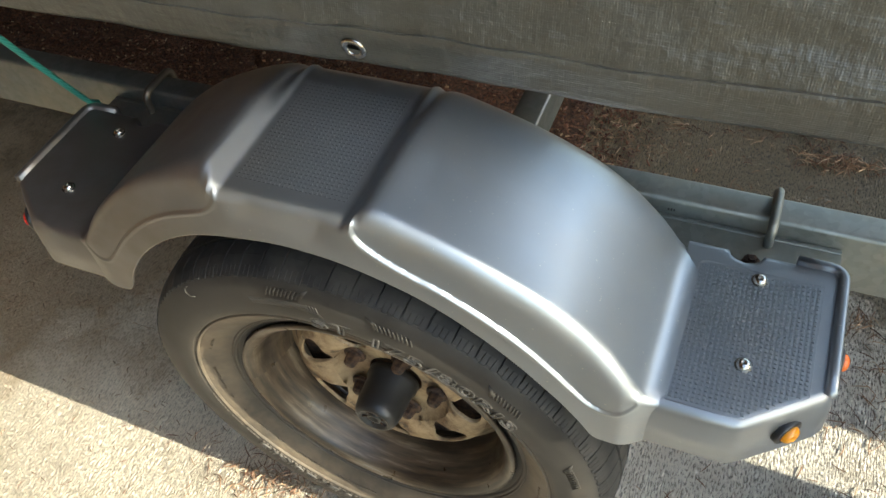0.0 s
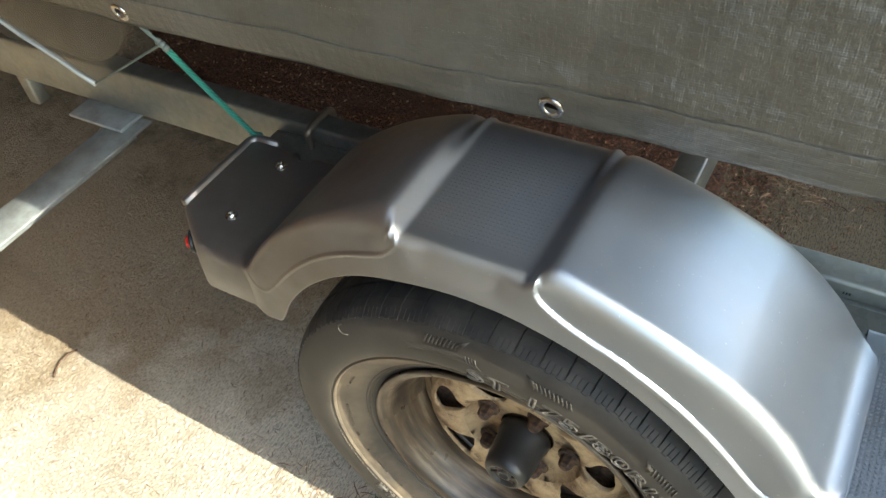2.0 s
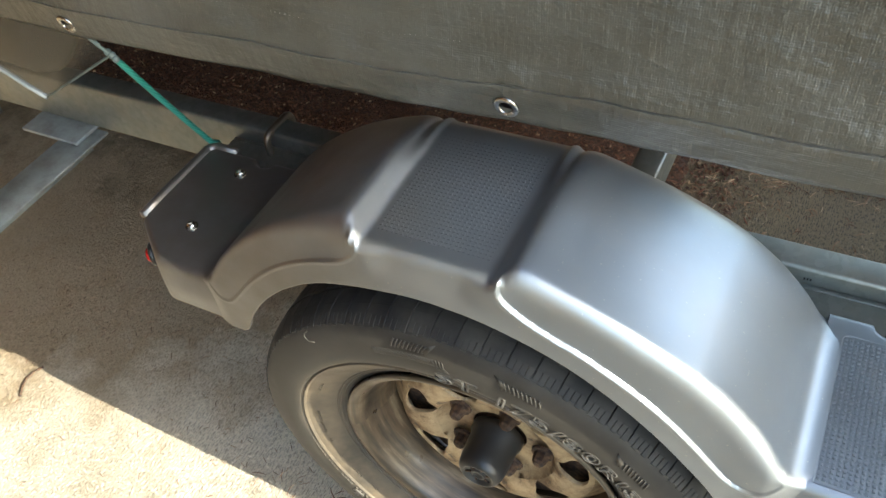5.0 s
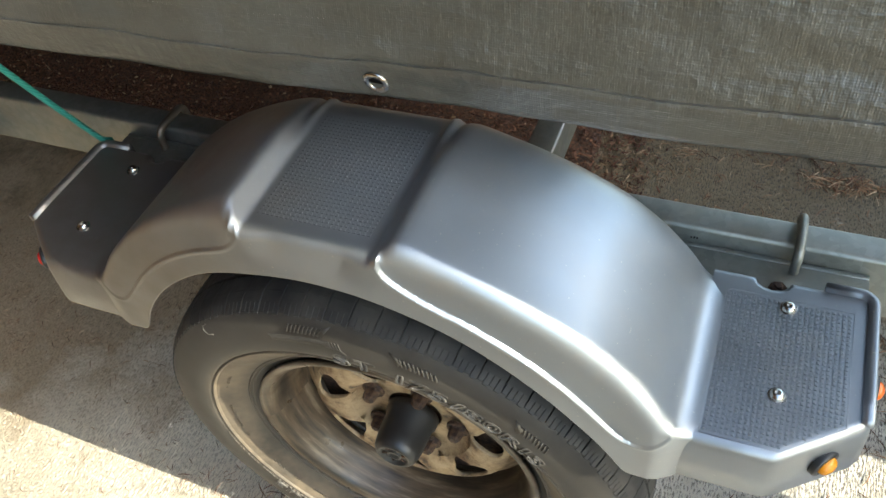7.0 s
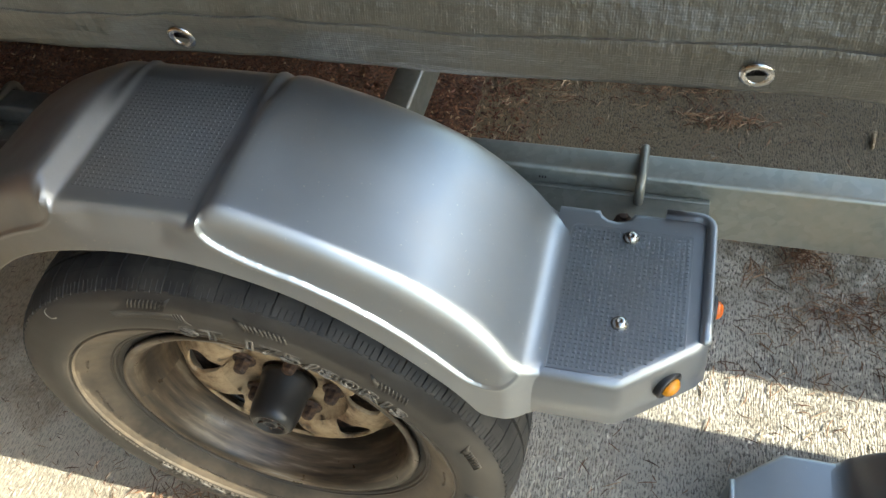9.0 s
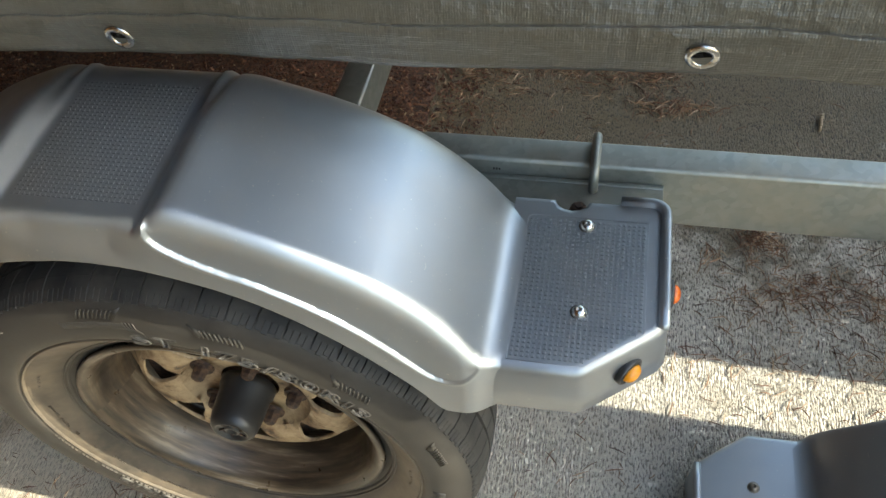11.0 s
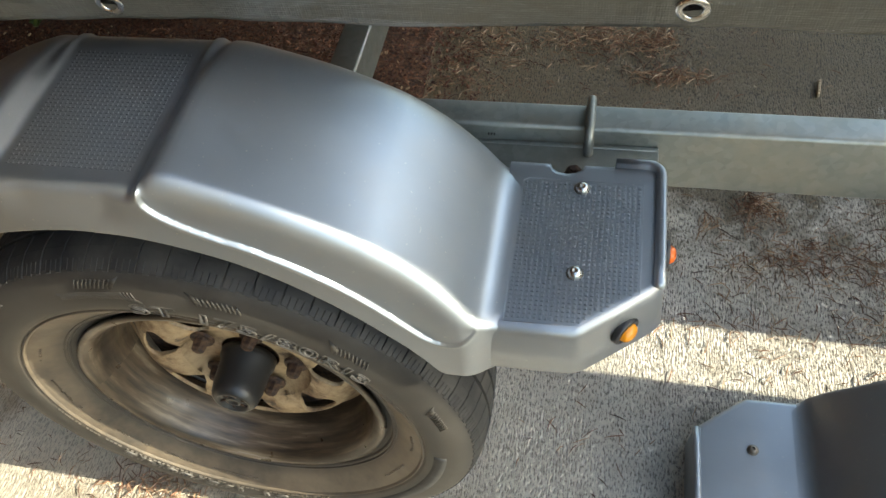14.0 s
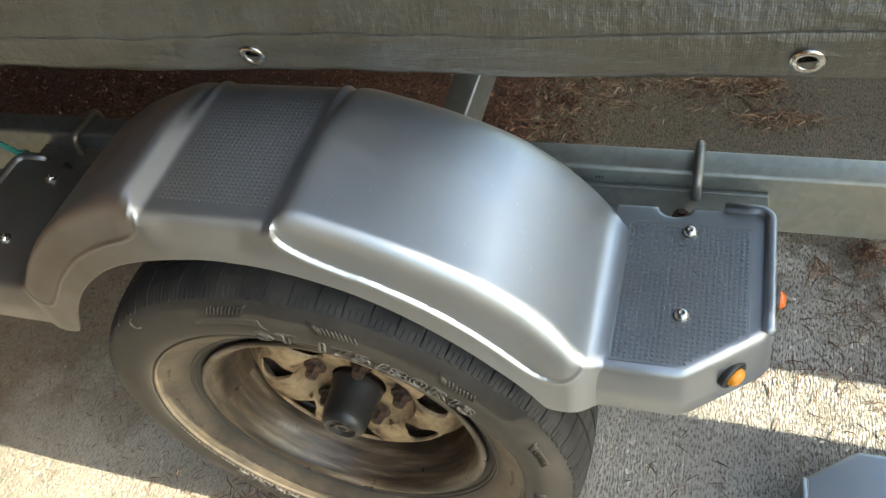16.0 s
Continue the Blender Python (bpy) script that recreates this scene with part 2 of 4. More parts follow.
TREAD, nt, b = material("tread_rubber", (0.022, 0.022, 0.023), 0.7)
nt.links.new(mix(nt, ramp(nt, noise_node(nt, 30, 5), (0.4, g(0.0)), (0.75, g(1.0))), (0.017, 0.017, 0.017), (0.052, 0.048, 0.042)), b.inputs["Base Color"])
bump(nt, b, noise_node(nt, 300, 3), 0.2, 0.0008)

# cream wheel paint with brake dust and rust
WHEEL, nt, b = material("wheel_paint", (0.5, 0.42, 0.29), 0.5)
grime = noise_node(nt, 20, 6, 0.72)
rust = noise_node(nt, 38, 5, 0.7)
c = mix(nt, ramp(nt, grime, (0.41, g(0.0)), (0.64, g(0.95))), (0.37, 0.262, 0.145), (0.115, 0.062, 0.028))
c = mix(nt, ramp(nt, rust, (0.57, g(0.0)), (0.66, g(0.9))), c, (0.04, 0.026, 0.017))
nt.links.new(c, b.inputs["Base Color"])
rough_from(nt, b, grime, 0.35, 0.75)
bump(nt, b, rust, 0.2, 0.001)
RIMPAINT, nt, b = material("rim_barrel_paint", (0.3, 0.26, 0.2), 0.42)
sx = nt.nodes.new("ShaderNodeSeparateXYZ")
at, hyp, cmb, nzr = (nt.nodes.new(k) for k in ("ShaderNodeMath", "ShaderNodeVectorMath", "ShaderNodeCombineXYZ", "ShaderNodeTexNoise"))
at.operation, hyp.operation = "ARCTAN2", "LENGTH"
tcp = nt.nodes.new("ShaderNodeTexCoord")
nt.links.new(tcp.outputs["Object"], sx.inputs[0])
nt.links.new(tcp.outputs["Object"], hyp.inputs[0])
nt.links.new(sx.outputs["Y"], at.inputs[0])
nt.links.new(sx.outputs["X"], at.inputs[1])
for src, slot in ((at.outputs[0], "X"), (sx.outputs["Z"], "Y"), (hyp.outputs["Value"], "Z")):
    sc = nt.nodes.new("ShaderNodeMath")
    sc.operation, sc.inputs[1].default_value = "MULTIPLY", 0.8 if slot == "X" else 42.0
    nt.links.new(src, sc.inputs[0])
    nt.links.new(sc.outputs[0], cmb.inputs[slot])
nt.links.new(cmb.outputs[0], nzr.inputs["Vector"])
nzr.inputs["Scale"].default_value, nzr.inputs["Detail"].default_value, nzr.inputs["Roughness"].default_value = 1.6, 4, 0.6
# paint and grime streaks; the palest stop stands in for glints
c = ramp(nt, nzr.outputs["Fac"], (0.40, (0.022, 0.016, 0.011)), (0.55, (0.075, 0.053, 0.033)), (0.66, (0.16, 0.125, 0.085)), (0.74, (0.27, 0.245, 0.21)))
nt.links.new(c, b.inputs["Base Color"])
rough_from(nt, b, noise_node(nt, 30), 0.24, 0.55)

BLACK, nt, b = material("black_plastic", (0.018, 0.018, 0.018), 0.34)
rough_from(nt, b, noise_node(nt, 60), 0.3, 0.5)
DARKHOLE, nt, b = material("dark_void", (0.012, 0.011, 0.010), 0.9)
STEEL, nt, b = material("stainless_steel", (0.50, 0.49, 0.46), 0.28, 1.0)
rough_from(nt, b, noise_node(nt, 80), 0.16, 0.32)
RUSTY, nt, b = material("rusty_steel", (0.09, 0.05, 0.03), 0.75, 0.3)
c = mix(nt, ramp(nt, noise_node(nt, 150, 4), (0.4, g(0.0)), (0.65, g(1.0))), (0.03, 0.018, 0.014), (0.11, 0.062, 0.035))
nt.links.new(c, b.inputs["Base Color"])
DULL, nt, b = material("dull_steel", (0.17, 0.145, 0.115), 0.42, 0.8)
rough_from(nt, b, noise_node(nt, 60), 0.34, 0.55)
AMBER, nt, b = material("amber_lens", (0.95, 0.36, 0.02), 0.10)
b.inputs["Transmission Weight"].default_value = 0.35
AMBER_DEEP, nt, b = material("deep_amber_lens", (0.80, 0.16, 0.02), 0.12)
b.inputs["Transmission Weight"].default_value = 0.3
RED, nt, b = material("red_lens", (0.6, 0.02, 0.02), 0.15)
b.inputs["Transmission Weight"].default_value = 0.3
CORD, nt, b = material("teal_cord", (0.02, 0.30, 0.24), 0.55)
wvn = nt.nodes.new("ShaderNodeTexWave")
wvn.inputs["Scale"].default_value = 140
wvn.bands_direction = "DIAGONAL"
nt.links.new(nt.nodes.new("ShaderNodeTexCoord").outputs["Object"], wvn.inputs["Vector"])
nt.links.new(ramp(nt, wvn.outputs["Fac"], (0.2, (0.010, 0.15, 0.115)), (0.8, (0.035, 0.24, 0.19))), b.inputs["Base Color"])
bump(nt, b, wvn.outputs["Fac"], 0.15, 0.0005)
GREYCORD, nt, b = material("grey_cord", (0.12, 0.15, 0.14), 0.6)
CLEAR, nt, b = material("smoky_clear_plastic", (0.035, 0.040, 0.038), 0.10)
b.inputs["Alpha"].default_value, b.inputs["IOR"].default_value = 0.32, 1.45
THREAD, nt, b = material("pale_thread", (0.36, 0.36, 0.33), 0.7)
CLEAREDGE, nt, b = material("plastic_edge", (0.36, 0.40, 0.41), 0.3)
# colours of the unseen blockers; the dark one gives a warm brown bounce
PALEBLOCK, nt, b = material("pale_blocker", (0.36, 0.30, 0.24), 0.9)
bump(nt, b, noise_node(nt, 90, 4), 0.3, 0.003)
DARKBLOCK, nt, b = material("dark_blocker", (0.20, 0.105, 0.043), 0.8)


# ---- building helpers ----
def mesh_of(name, bm, mat, smooth=True):
    bmesh.ops.recalc_face_normals(bm, faces=bm.faces[:])
    me = bpy.data.meshes.new(name)
    bm.to_mesh(me)
    bm.free()
    me.materials.append(mat)
    if smooth:
        me.polygons.foreach_set("use_smooth", [True] * len(me.polygons))
    return me


def part(name, bm, mat, parent=None, label="", smooth=True, m=None, sharp=None):
    me = mesh_of(name, bm, mat, smooth)
    if sharp:
        me.set_sharp_from_angle(angle=radians(sharp))
    ob = new(name, me)
    ob.parent = parent
    if m is not None:
        ob.matrix_basis = m
    return tagged(ob, label)


def thing(name, label, category, group="", kind="", m=None):
    ob = tagged(new(name), label, category, group, kind)
    ob.empty_display_size = 0.05
    if m is not None:
        ob.matrix_basis = m
    return ob


def box(bm, x0, x1, y0, y1, z0, z1, bevel=0.0, segments=2, m=None):
    t = bmesh.new()
    bmesh.ops.create_cube(t, size=1)
    bmesh.ops.transform(t, matrix=Matrix.Translation(((x0 + x1) / 2, (y0 + y1) / 2, (z0 + z1) / 2)) @ Matrix.Diagonal((x1 - x0, y1 - y0, z1 - z0, 1)), verts=t.verts)
    if bevel:
        bmesh.ops.bevel(t, geom=t.edges[:], offset=bevel, segments=segments, affect="EDGES", profile=0.5)
    add(bm, t, m)


def add(bm, t, m=None):
    if m is not None:
        bmesh.ops.transform(t, matrix=m, verts=t.verts)
    me = bpy.data.meshes.new("scratch")
    t.to_mesh(me)
    t.free()
    bm.from_mesh(me)
    bpy.data.meshes.remove(me)


def lathe(bm, profile, n, closed=False, m=None):
    """Turns rows of (radius, height) round z."""
    t = bmesh.new()
    rings = [[t.verts.new((r * math.cos(2 * math.pi * k / n), r * math.sin(2 * math.pi * k / n), h)) for k in range(n)] for r, h in profile]
    pairs = list(zip(rings, rings[1:])) + ([(rings[-1], rings[0])] if closed else [])
    for a, c in pairs:
        for k in range(n):
            t.faces.new((a[k], a[(k + 1) % n], c[(k + 1) % n], c[k]))
    if not closed:
        for r, ring in ((profile[0][0], rings[0]), (profile[-1][0], rings[-1])):
            if r > 1e-5 and r < 0.04:
                t.faces.new(ring)
    add(bm, t, m)


def tube(bm, pts, r, n=10, m=None):
    """A round bar along points."""
    t = bmesh.new()
    pts = [Vector(p) for p in pts]
    rings, side = [], None
    for k, p in enumerate(pts):
        d = (pts[min(k + 1, len(pts) - 1)] - pts[max(k - 1, 0)]).normalized()
        side = (side - d * side.dot(d)).normalized() if side is not None else d.orthogonal().normalized()
        up = d.cross(side)
        rings.append([t.verts.new(p + r * (math.cos(2 * math.pi * a / n) * side + math.sin(2 * math.pi * a / n) * up)) for a in range(n)])
    for a, c in zip(rings, rings[1:]):
        for k in range(n):
            t.faces.new((a[k], a[(k + 1) % n], c[(k + 1) % n], c[k]))
    t.faces.new(rings[0])
    t.faces.new(rings[-1])
    add(bm, t, m)


def line(table, x):
    return float(np.interp(x, [a for a, _ in table], [c for _, c in table]))


def smooth_line(table, x, soft):
    """A soft curve through the table: a weighted mean of straight runs, over a width that the second table gives."""
    w = line(soft, x)
    ds = [k / 6 for k in range(-6, 7)]
    ws = [math.cos(d * math.pi / 2) + 0.02 for d in ds]
    return sum(q * line(table, abs(x + d * w)) for d, q in zip(ds, ws)) / sum(ws)


# ---- ground, and unseen blockers that shape the light ----
bm = bmesh.new()
bmesh.ops.create_grid(bm, x_segments=2, y_segments=2, size=40)
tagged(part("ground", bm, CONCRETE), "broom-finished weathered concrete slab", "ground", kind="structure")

# unseen post and walls added towards the sun; dark slabs block the sky elsewhere
EDGE_A, EDGE_B, EDGE_C = -0.2010, 0.0675, 0.1775
bm = bmesh.new()
rows = []
for z, d in ((-0.2, 0.0), (3.10, 0.0), (3.24, 0.015), (3.30, 0.0145), (3.64, -0.008), (4.6, -0.008)):   # shaft, waist cut in so sun reaches the hump, and head
    rows.append([bm.verts.new((x, y, z)) for x, y in ((4.5, EDGE_A + d), (4.7, EDGE_A + d), (4.7, EDGE_B), (4.5, EDGE_B))])
for a, c in zip(rows, rows[1:]):
    for k in range(4):
        bm.faces.new((a[k], a[(k + 1) % 4], c[(k + 1) % 4], c[k]))
bm.faces.new(rows[0])
bm.faces.new(rows[-1])
tagged(part("blocker_post", bm, PALEBLOCK, smooth=False), "unseen post with a tapered waist, added to shade the trailer", "post", kind="structure")
# unseen walls added to bound the sun strip and dim low sky reflections
for nm, y0, y1, z0, z1 in (("blocker_east", EDGE_C, 1.35, -0.2, 4.6), ("blocker_lintel", EDGE_B, EDGE_C, 2.78, 4.6), ("blocker_far_east", 1.35, 8.0, -0.2, 2.2)):
    bm = bmesh.new()
    box(bm, 4.5, 4.7, y0, y1, z0, z1)
    tagged(part(nm, bm, PALEBLOCK, smooth=False), "unseen plain wall added to block sun and sky", "wall", kind="structure")
# unseen wall added to shade the foreground that the skirt reflects
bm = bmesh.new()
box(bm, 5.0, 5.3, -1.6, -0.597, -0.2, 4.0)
tagged(part("blocker_flank", bm, PALEBLOCK, smooth=False), "unseen plain wall added to shade the ground in front", "wall", kind="structure")
# unseen dark wall added so the far end reflects something dark
bm = bmesh.new()
box(bm, -4.2, -4.0, -3.5, 6, -0.2, 3.2)
tagged(part("blocker_west", bm, DARKBLOCK, smooth=False), "unseen dark brown wall added to darken the far end", "wall", kind="structure")
# unseen slab added overhead to keep sky off the far end
bm = bmesh.new()
box(bm, -4.2, 0.15, -3.2, 5.0, 2.60, 2.72)
tagged(part("blocker_roof", bm, DARKBLOCK, smooth=False), "unseen dark slab added overhead to block the sky", "roof", kind="structure")
# unseen walls added in front to hold back the sky there
for nm, x0, x1, mat, text in (("blocker_south", -4.0, -0.35, DARKBLOCK, "unseen dark wall added in front to block the sky"), ("blocker_south_end", -0.35, 0.75, PALEBLOCK, "unseen paler wall added in front to block the sky")):
    bm = bmesh.new()
    box(bm, x0, x1, -3.4, -3.2, -0.2, 4.4)
    tagged(part(nm, bm, mat, smooth=False), text, "wall", kind="structure")
# unseen dark wall added behind, to keep that side dim
bm = bmesh.new()
box(bm, -4.0, -0.4, 4.8, 5.0, -0.2, 3.2)
tagged(part("blocker_north", bm, DARKBLOCK, smooth=False), "unseen dark wall added behind the boat", "wall", kind="structure")


# ---- fender ----
PAD_Z, TOP_Z = 0.545, 0.696
TOP = ((0, 0.696), (0.0600, 0.696), (0.0625, 0.6968), (0.0760, 0.7090), (0.0790, 0.7107), (0.084, 0.7112), (0.092, 0.7095), (0.105, 0.7050), (0.126, 0.6965), (0.16, 0.681), (0.19, 0.664), (0.224, 0.641), (0.25, 0.617), (0.278, 0.587), (0.288, 0.5735), (0.295, 0.5625), (0.300, 0.5555), (0.305, 0.5508), (0.311, 0.5476), (0.318, 0.5457), (0.330, 0.5446))
# the line along which each hump's face meets the skirt, and the skirt's lower lip; the two ends of the moulding differ a little
CREASE_R = ((0.0615, 0.714), (0.059, 0.704), (0.0582, 0.695), (0.0592, 0.688), (0.064, 0.6805), (0.081, 0.6675), (0.106, 0.6545), (0.13, 0.645), (0.163, 0.625), (0.183, 0.611), (0.2026, 0.5945), (0.2227, 0.5745), (0.243, 0.55), (0.2557, 0.5357), (0.2646, 0.5288), (0.274, 0.5261), (0.285, 0.5275), (0.294, 0.535), (0.301, 0.5452), (0.305, 0.56))
CREASE_L = ((0.0735, 0.7140), (0.0738, 0.7040), (0.0750, 0.6960), (0.0782, 0.6885), (0.0858, 0.6785), (0.1000, 0.6665), (0.1430, 0.6490), (0.1840, 0.6250), (0.2180, 0.5950), (0.2380, 0.5735), (0.2520, 0.5560), (0.2640, 0.5415), (0.2740, 0.5310), (0.2820, 0.5275), (0.2910, 0.5300), (0.2985, 0.5400), (0.3030, 0.5560))
LIP_R = ((0, 0.6530), (0.033, 0.6515), (0.076, 0.6410), (0.118, 0.6255), (0.158, 0.6000), (0.198, 0.5660), (0.240, 0.5190), (0.256, 0.4960), (0.264, 0.4815), (0.270, 0.4762), (0.300, 0.4758), (0.312, 0.4795), (0.33, 0.4795))
LIP_L = ((0, 0.6530), (0.029, 0.6530), (0.068, 0.6455), (0.112, 0.6315), (0.149, 0.6145), (0.183, 0.5915), (0.218, 0.5585), (0.2466, 0.5200), (0.2575, 0.4980), (0.2640, 0.4850), (0.270, 0.4790), (0.300, 0.4775), (0.312, 0.4795), (0.33, 0.4795))
SOFT_TOP = ((0, 0.003), (0.088, 0.003), (0.120, 0.030), (0.25, 0.034), (0.292, 0.008), (0.330, 0.005))
SOFT_LIP = ((0, 0.03), (0.18, 0.03), (0.225, 0.018), (0.25, 0.006), (0.33, 0.005))


def dense(table, n=400):
    """The points of a table as one smooth, evenly spaced line."""
    p = np.array(table)
    for _ in range(4):
        q = np.empty((2 * len(p) - 2, 2))
        q[0::2], q[1::2] = 0.75 * p[:-1] + 0.25 * p[1:], 0.25 * p[:-1] + 0.75 * p[1:]
        p = np.vstack([p[:1], q, p[-1:]])
    d = np.concatenate([[0], np.cumsum(np.hypot(*np.diff(p, axis=0).T))])
    at = np.linspace(0, d[-1], n)
    return np.stack([np.interp(at, d, p[:, 0]), np.interp(at, d, p[:, 1])], 1)


LINES = {1: dense(CREASE_R), -1: dense(CREASE_L)}
CREASE_Z = {}
for key, pts in LINES.items():
    low = pts[pts[:, 0].argmin():]                           # the part of the line that runs outwards
    CREASE_Z[key] = (low[:, 0], low[:, 1])


def inside(x, z):
    """How far (x, z), seen from the front, lies inside the hump's face, in from the crease; negative on the skirt."""
    p = LINES[1 if x > 0 else -1]
    d = np.hypot(p[:, 0] - abs(x), p[:, 1] - z)
    k = int(d.argmin())
    a, c = p[max(k - 1, 0)], p[min(k + 1, len(p) - 1)]
    side = (c[0] - a[0]) * (z - a[1]) - (c[1] - a[1]) * (abs(x) - a[0])
    return float(d[k]) * (1 if side > 0 else -1)


def ease(v):
    v = max(0.0, min(1.0, v))
    return v * v * (3 - 2 * v)


def front_y(x, z, l, foot):
    """Where the front of the moulding lies: the skirt, with the face of each hump set in behind a rounded ledge."""
    skirt = -0.0750 + 0.0016 * min(1.0, max(0.0, (z - l) / 0.045)) + 0.0140 * foot
    skirt += 0.0064 * (1 - ease((abs(x + 0.010) - 0.030) / 0.035)) * ease((z - l) / 0.045)
    far = ease((-x - 0.04) / 0.12)
    skirt += 0.0050 * far * (1 - foot)
    s = inside(x, z)
    ledge = (0.0036 - 0.0013 * far) * ease((s + 0.0006) / 0.0020) * (1 - 0.6 * foot) * (1 - 0.70 * ease((abs(x) - 0.240) / 0.05))
    if x < 0:
        ledge *= 0.25 + 0.75 * ease((-x - 0.082) / 0.03)
    bead = -0.0006 * math.exp(-((s + 0.0020) / 0.0016) ** 2) * (1 - foot)
    return skirt + ledge + bead + 0.06 * max(0.0, min(s, 0.028)) * (1 - ease((abs(x) - 0.225) / 0.06))


def arch_section(x):
    """The section of the fender's arch at x: back to front, over the top, down to the lip."""
    v = max(0.0, min(1.0, (0.22 - abs(x)) / 0.12))
    u = abs(x + 0.012 * v)                                   # the top tread sits a little off the middle
    t = smooth_line(TOP, u, SOFT_TOP)
    l = smooth_line(LIP_R if x > 0 else LIP_L, abs(x), SOFT_LIP)
    hump = ease((u - 0.0640) / 0.013)                        # 0 over the top tread, 1 over the humps
    foot = ease((abs(x) - 0.286) / 0.040)                    # the foot stands out from the step
    back = [(0.1370, None), (0.1365, 0.042), (0.1350, 0.030), (0.1315, 0.020), (0.1260, 0.0125), (0.1185, 0.0065), (0.1100, 0.0028), (0.1000, 0.0008), (0.0900, 0.0)]
    rows = []
    for y, d in back:
        droop = 0.0165 * hump * ease((y - 0.020) / 0.110) * max(0.0, 1 - (u - 0.064) / 0.19)
        rows.append((y, min(l, t - 0.07) if d is None else t - d - droop))
    for k in range(1, 11):
        y = 0.0900 - k * 0.0118
        rows.append((y, t - 0.0165 * hump * ease((y - 0.020) / 0.110) * max(0.0, 1 - (u - 0.064) / 0.19)))
    # over the treads a plain rounded edge; over the humps a shoulder that rolls on down the face
    tall = 0.0
    if hump > 0:
        tall = max(0.0, t - float(np.interp(abs(x), *CREASE_Z[1 if x > 0 else -1])))
    slack = hump * math.exp(-((u - 0.085) / 0.045) ** 2) if x < 0 else 0.0   # the far hump's inner corner is rounder
    ry = 0.0085 + 0.0085 * hump + 0.008 * slack
    rz = min(max(0.0085, 0.80 * tall * hump), 0.55 * max(0.004, t - l))
    ex = 2.0 + 0.5 * hump - 0.5 * slack
    fall = [rz * (k / 22) ** 1.8 for k in range(0, 23)]
    fall += [rz + (t - l - 0.0015 - rz) * k / 40 for k in range(1, 41)]
    top_y = front_y(x, t - rz, l, foot)
    rows += [(rows[-1][0] + (top_y + ry - rows[-1][0]) * k, t) for k in (0.35, 0.7)]
    for d in fall:
        if d < rz:
            y = top_y + (front_y(x, t - d, l, foot) - top_y) * ease(d / rz) + ry * (1 - (1 - (1 - d / rz) ** ex) ** (1 / ex))
        else:
            y = front_y(x, t - d, l, foot)
        rows.append((y, t - d))
    edge = rows[-1][0]
    rows += [(edge + 0.0003, l + 0.0005), (edge + 0.0012, l), (edge + 0.0030, l + 0.0004), (edge + 0.0046, l + 0.004), (edge + 0.0125, l + 0.02)]
    return rows


def step_outline(grow=0.0):
    """The outline of the step at the fender's end, on the +x side, going round from the arch's front to its back."""
    g0 = grow
    pts = [(0.308, -0.062 - g0), (0.350, -0.062 - g0), (0.382, -0.0615 - g0)]
    pts += [(0.390 + 0.5 * g0, -0.058 - 0.9 * g0), (0.420 + 0.6 * g0, -0.035 - 0.8 * g0), (0.449 + 0.8 * g0, -0.012 - 0.6 * g0), (0.4555 + g0, -0.003 - 0.3 * g0)]
    pts += [(0.4565 + g0, 0.04), (0.4565 + g0, 0.10), (0.4565 + g0, 0.120)]
    for k in range(1, 6):
        a = k / 6 * math.pi / 2
        pts.append((0.4385 + (0.018 + g0) * math.cos(a), 0.120 + (0.018 + g0) * math.sin(a)))
    pts += [(0.4385, 0.138 + g0), (0.409, 0.138 + g0), (0.408, 0.134 + g0), (0.3815, 0.134 + g0)]
    for k in range(0, 7):
        a = k / 6 * math.pi
        pts.append((0.3630 + 0.0165 * math.cos(a), 0.134 + g0 - 0.012 * math.sin(a)))
    pts += [(0.340, 0.134 + g0), (0.308, 0.134 + g0)]
    return pts


def build_step(bm, side):
    """One end step: flat top, rounded edge, skirt, raised rim."""
    t = bmesh.new()
    rings = []
    for grow, z in ((-0.010, PAD_Z), (-0.0072, PAD_Z - 0.0004), (-0.0045, PAD_Z - 0.0017), (-0.0022, PAD_Z - 0.0040), (-0.0007, PAD_Z - 0.0075), (0.0, PAD_Z - 0.0120), (0.0018, PAD_Z - 0.035), (0.003, PAD_Z - 0.062), (0.0015, PAD_Z - 0.064), (-0.001, PAD_Z - 0.055)):
        rings.append([t.verts.new((side * x, y, z)) for x, y in step_outline(grow)])
    for a, c in zip(rings, rings[1:]):
        for k in range(len(a) - 1):
            t.faces.new((a[k], a[k + 1], c[k + 1], c[k]))
    top = t.faces.new(rings[0])
    bmesh.ops.triangulate(t, faces=[top])
    add(bm, t)


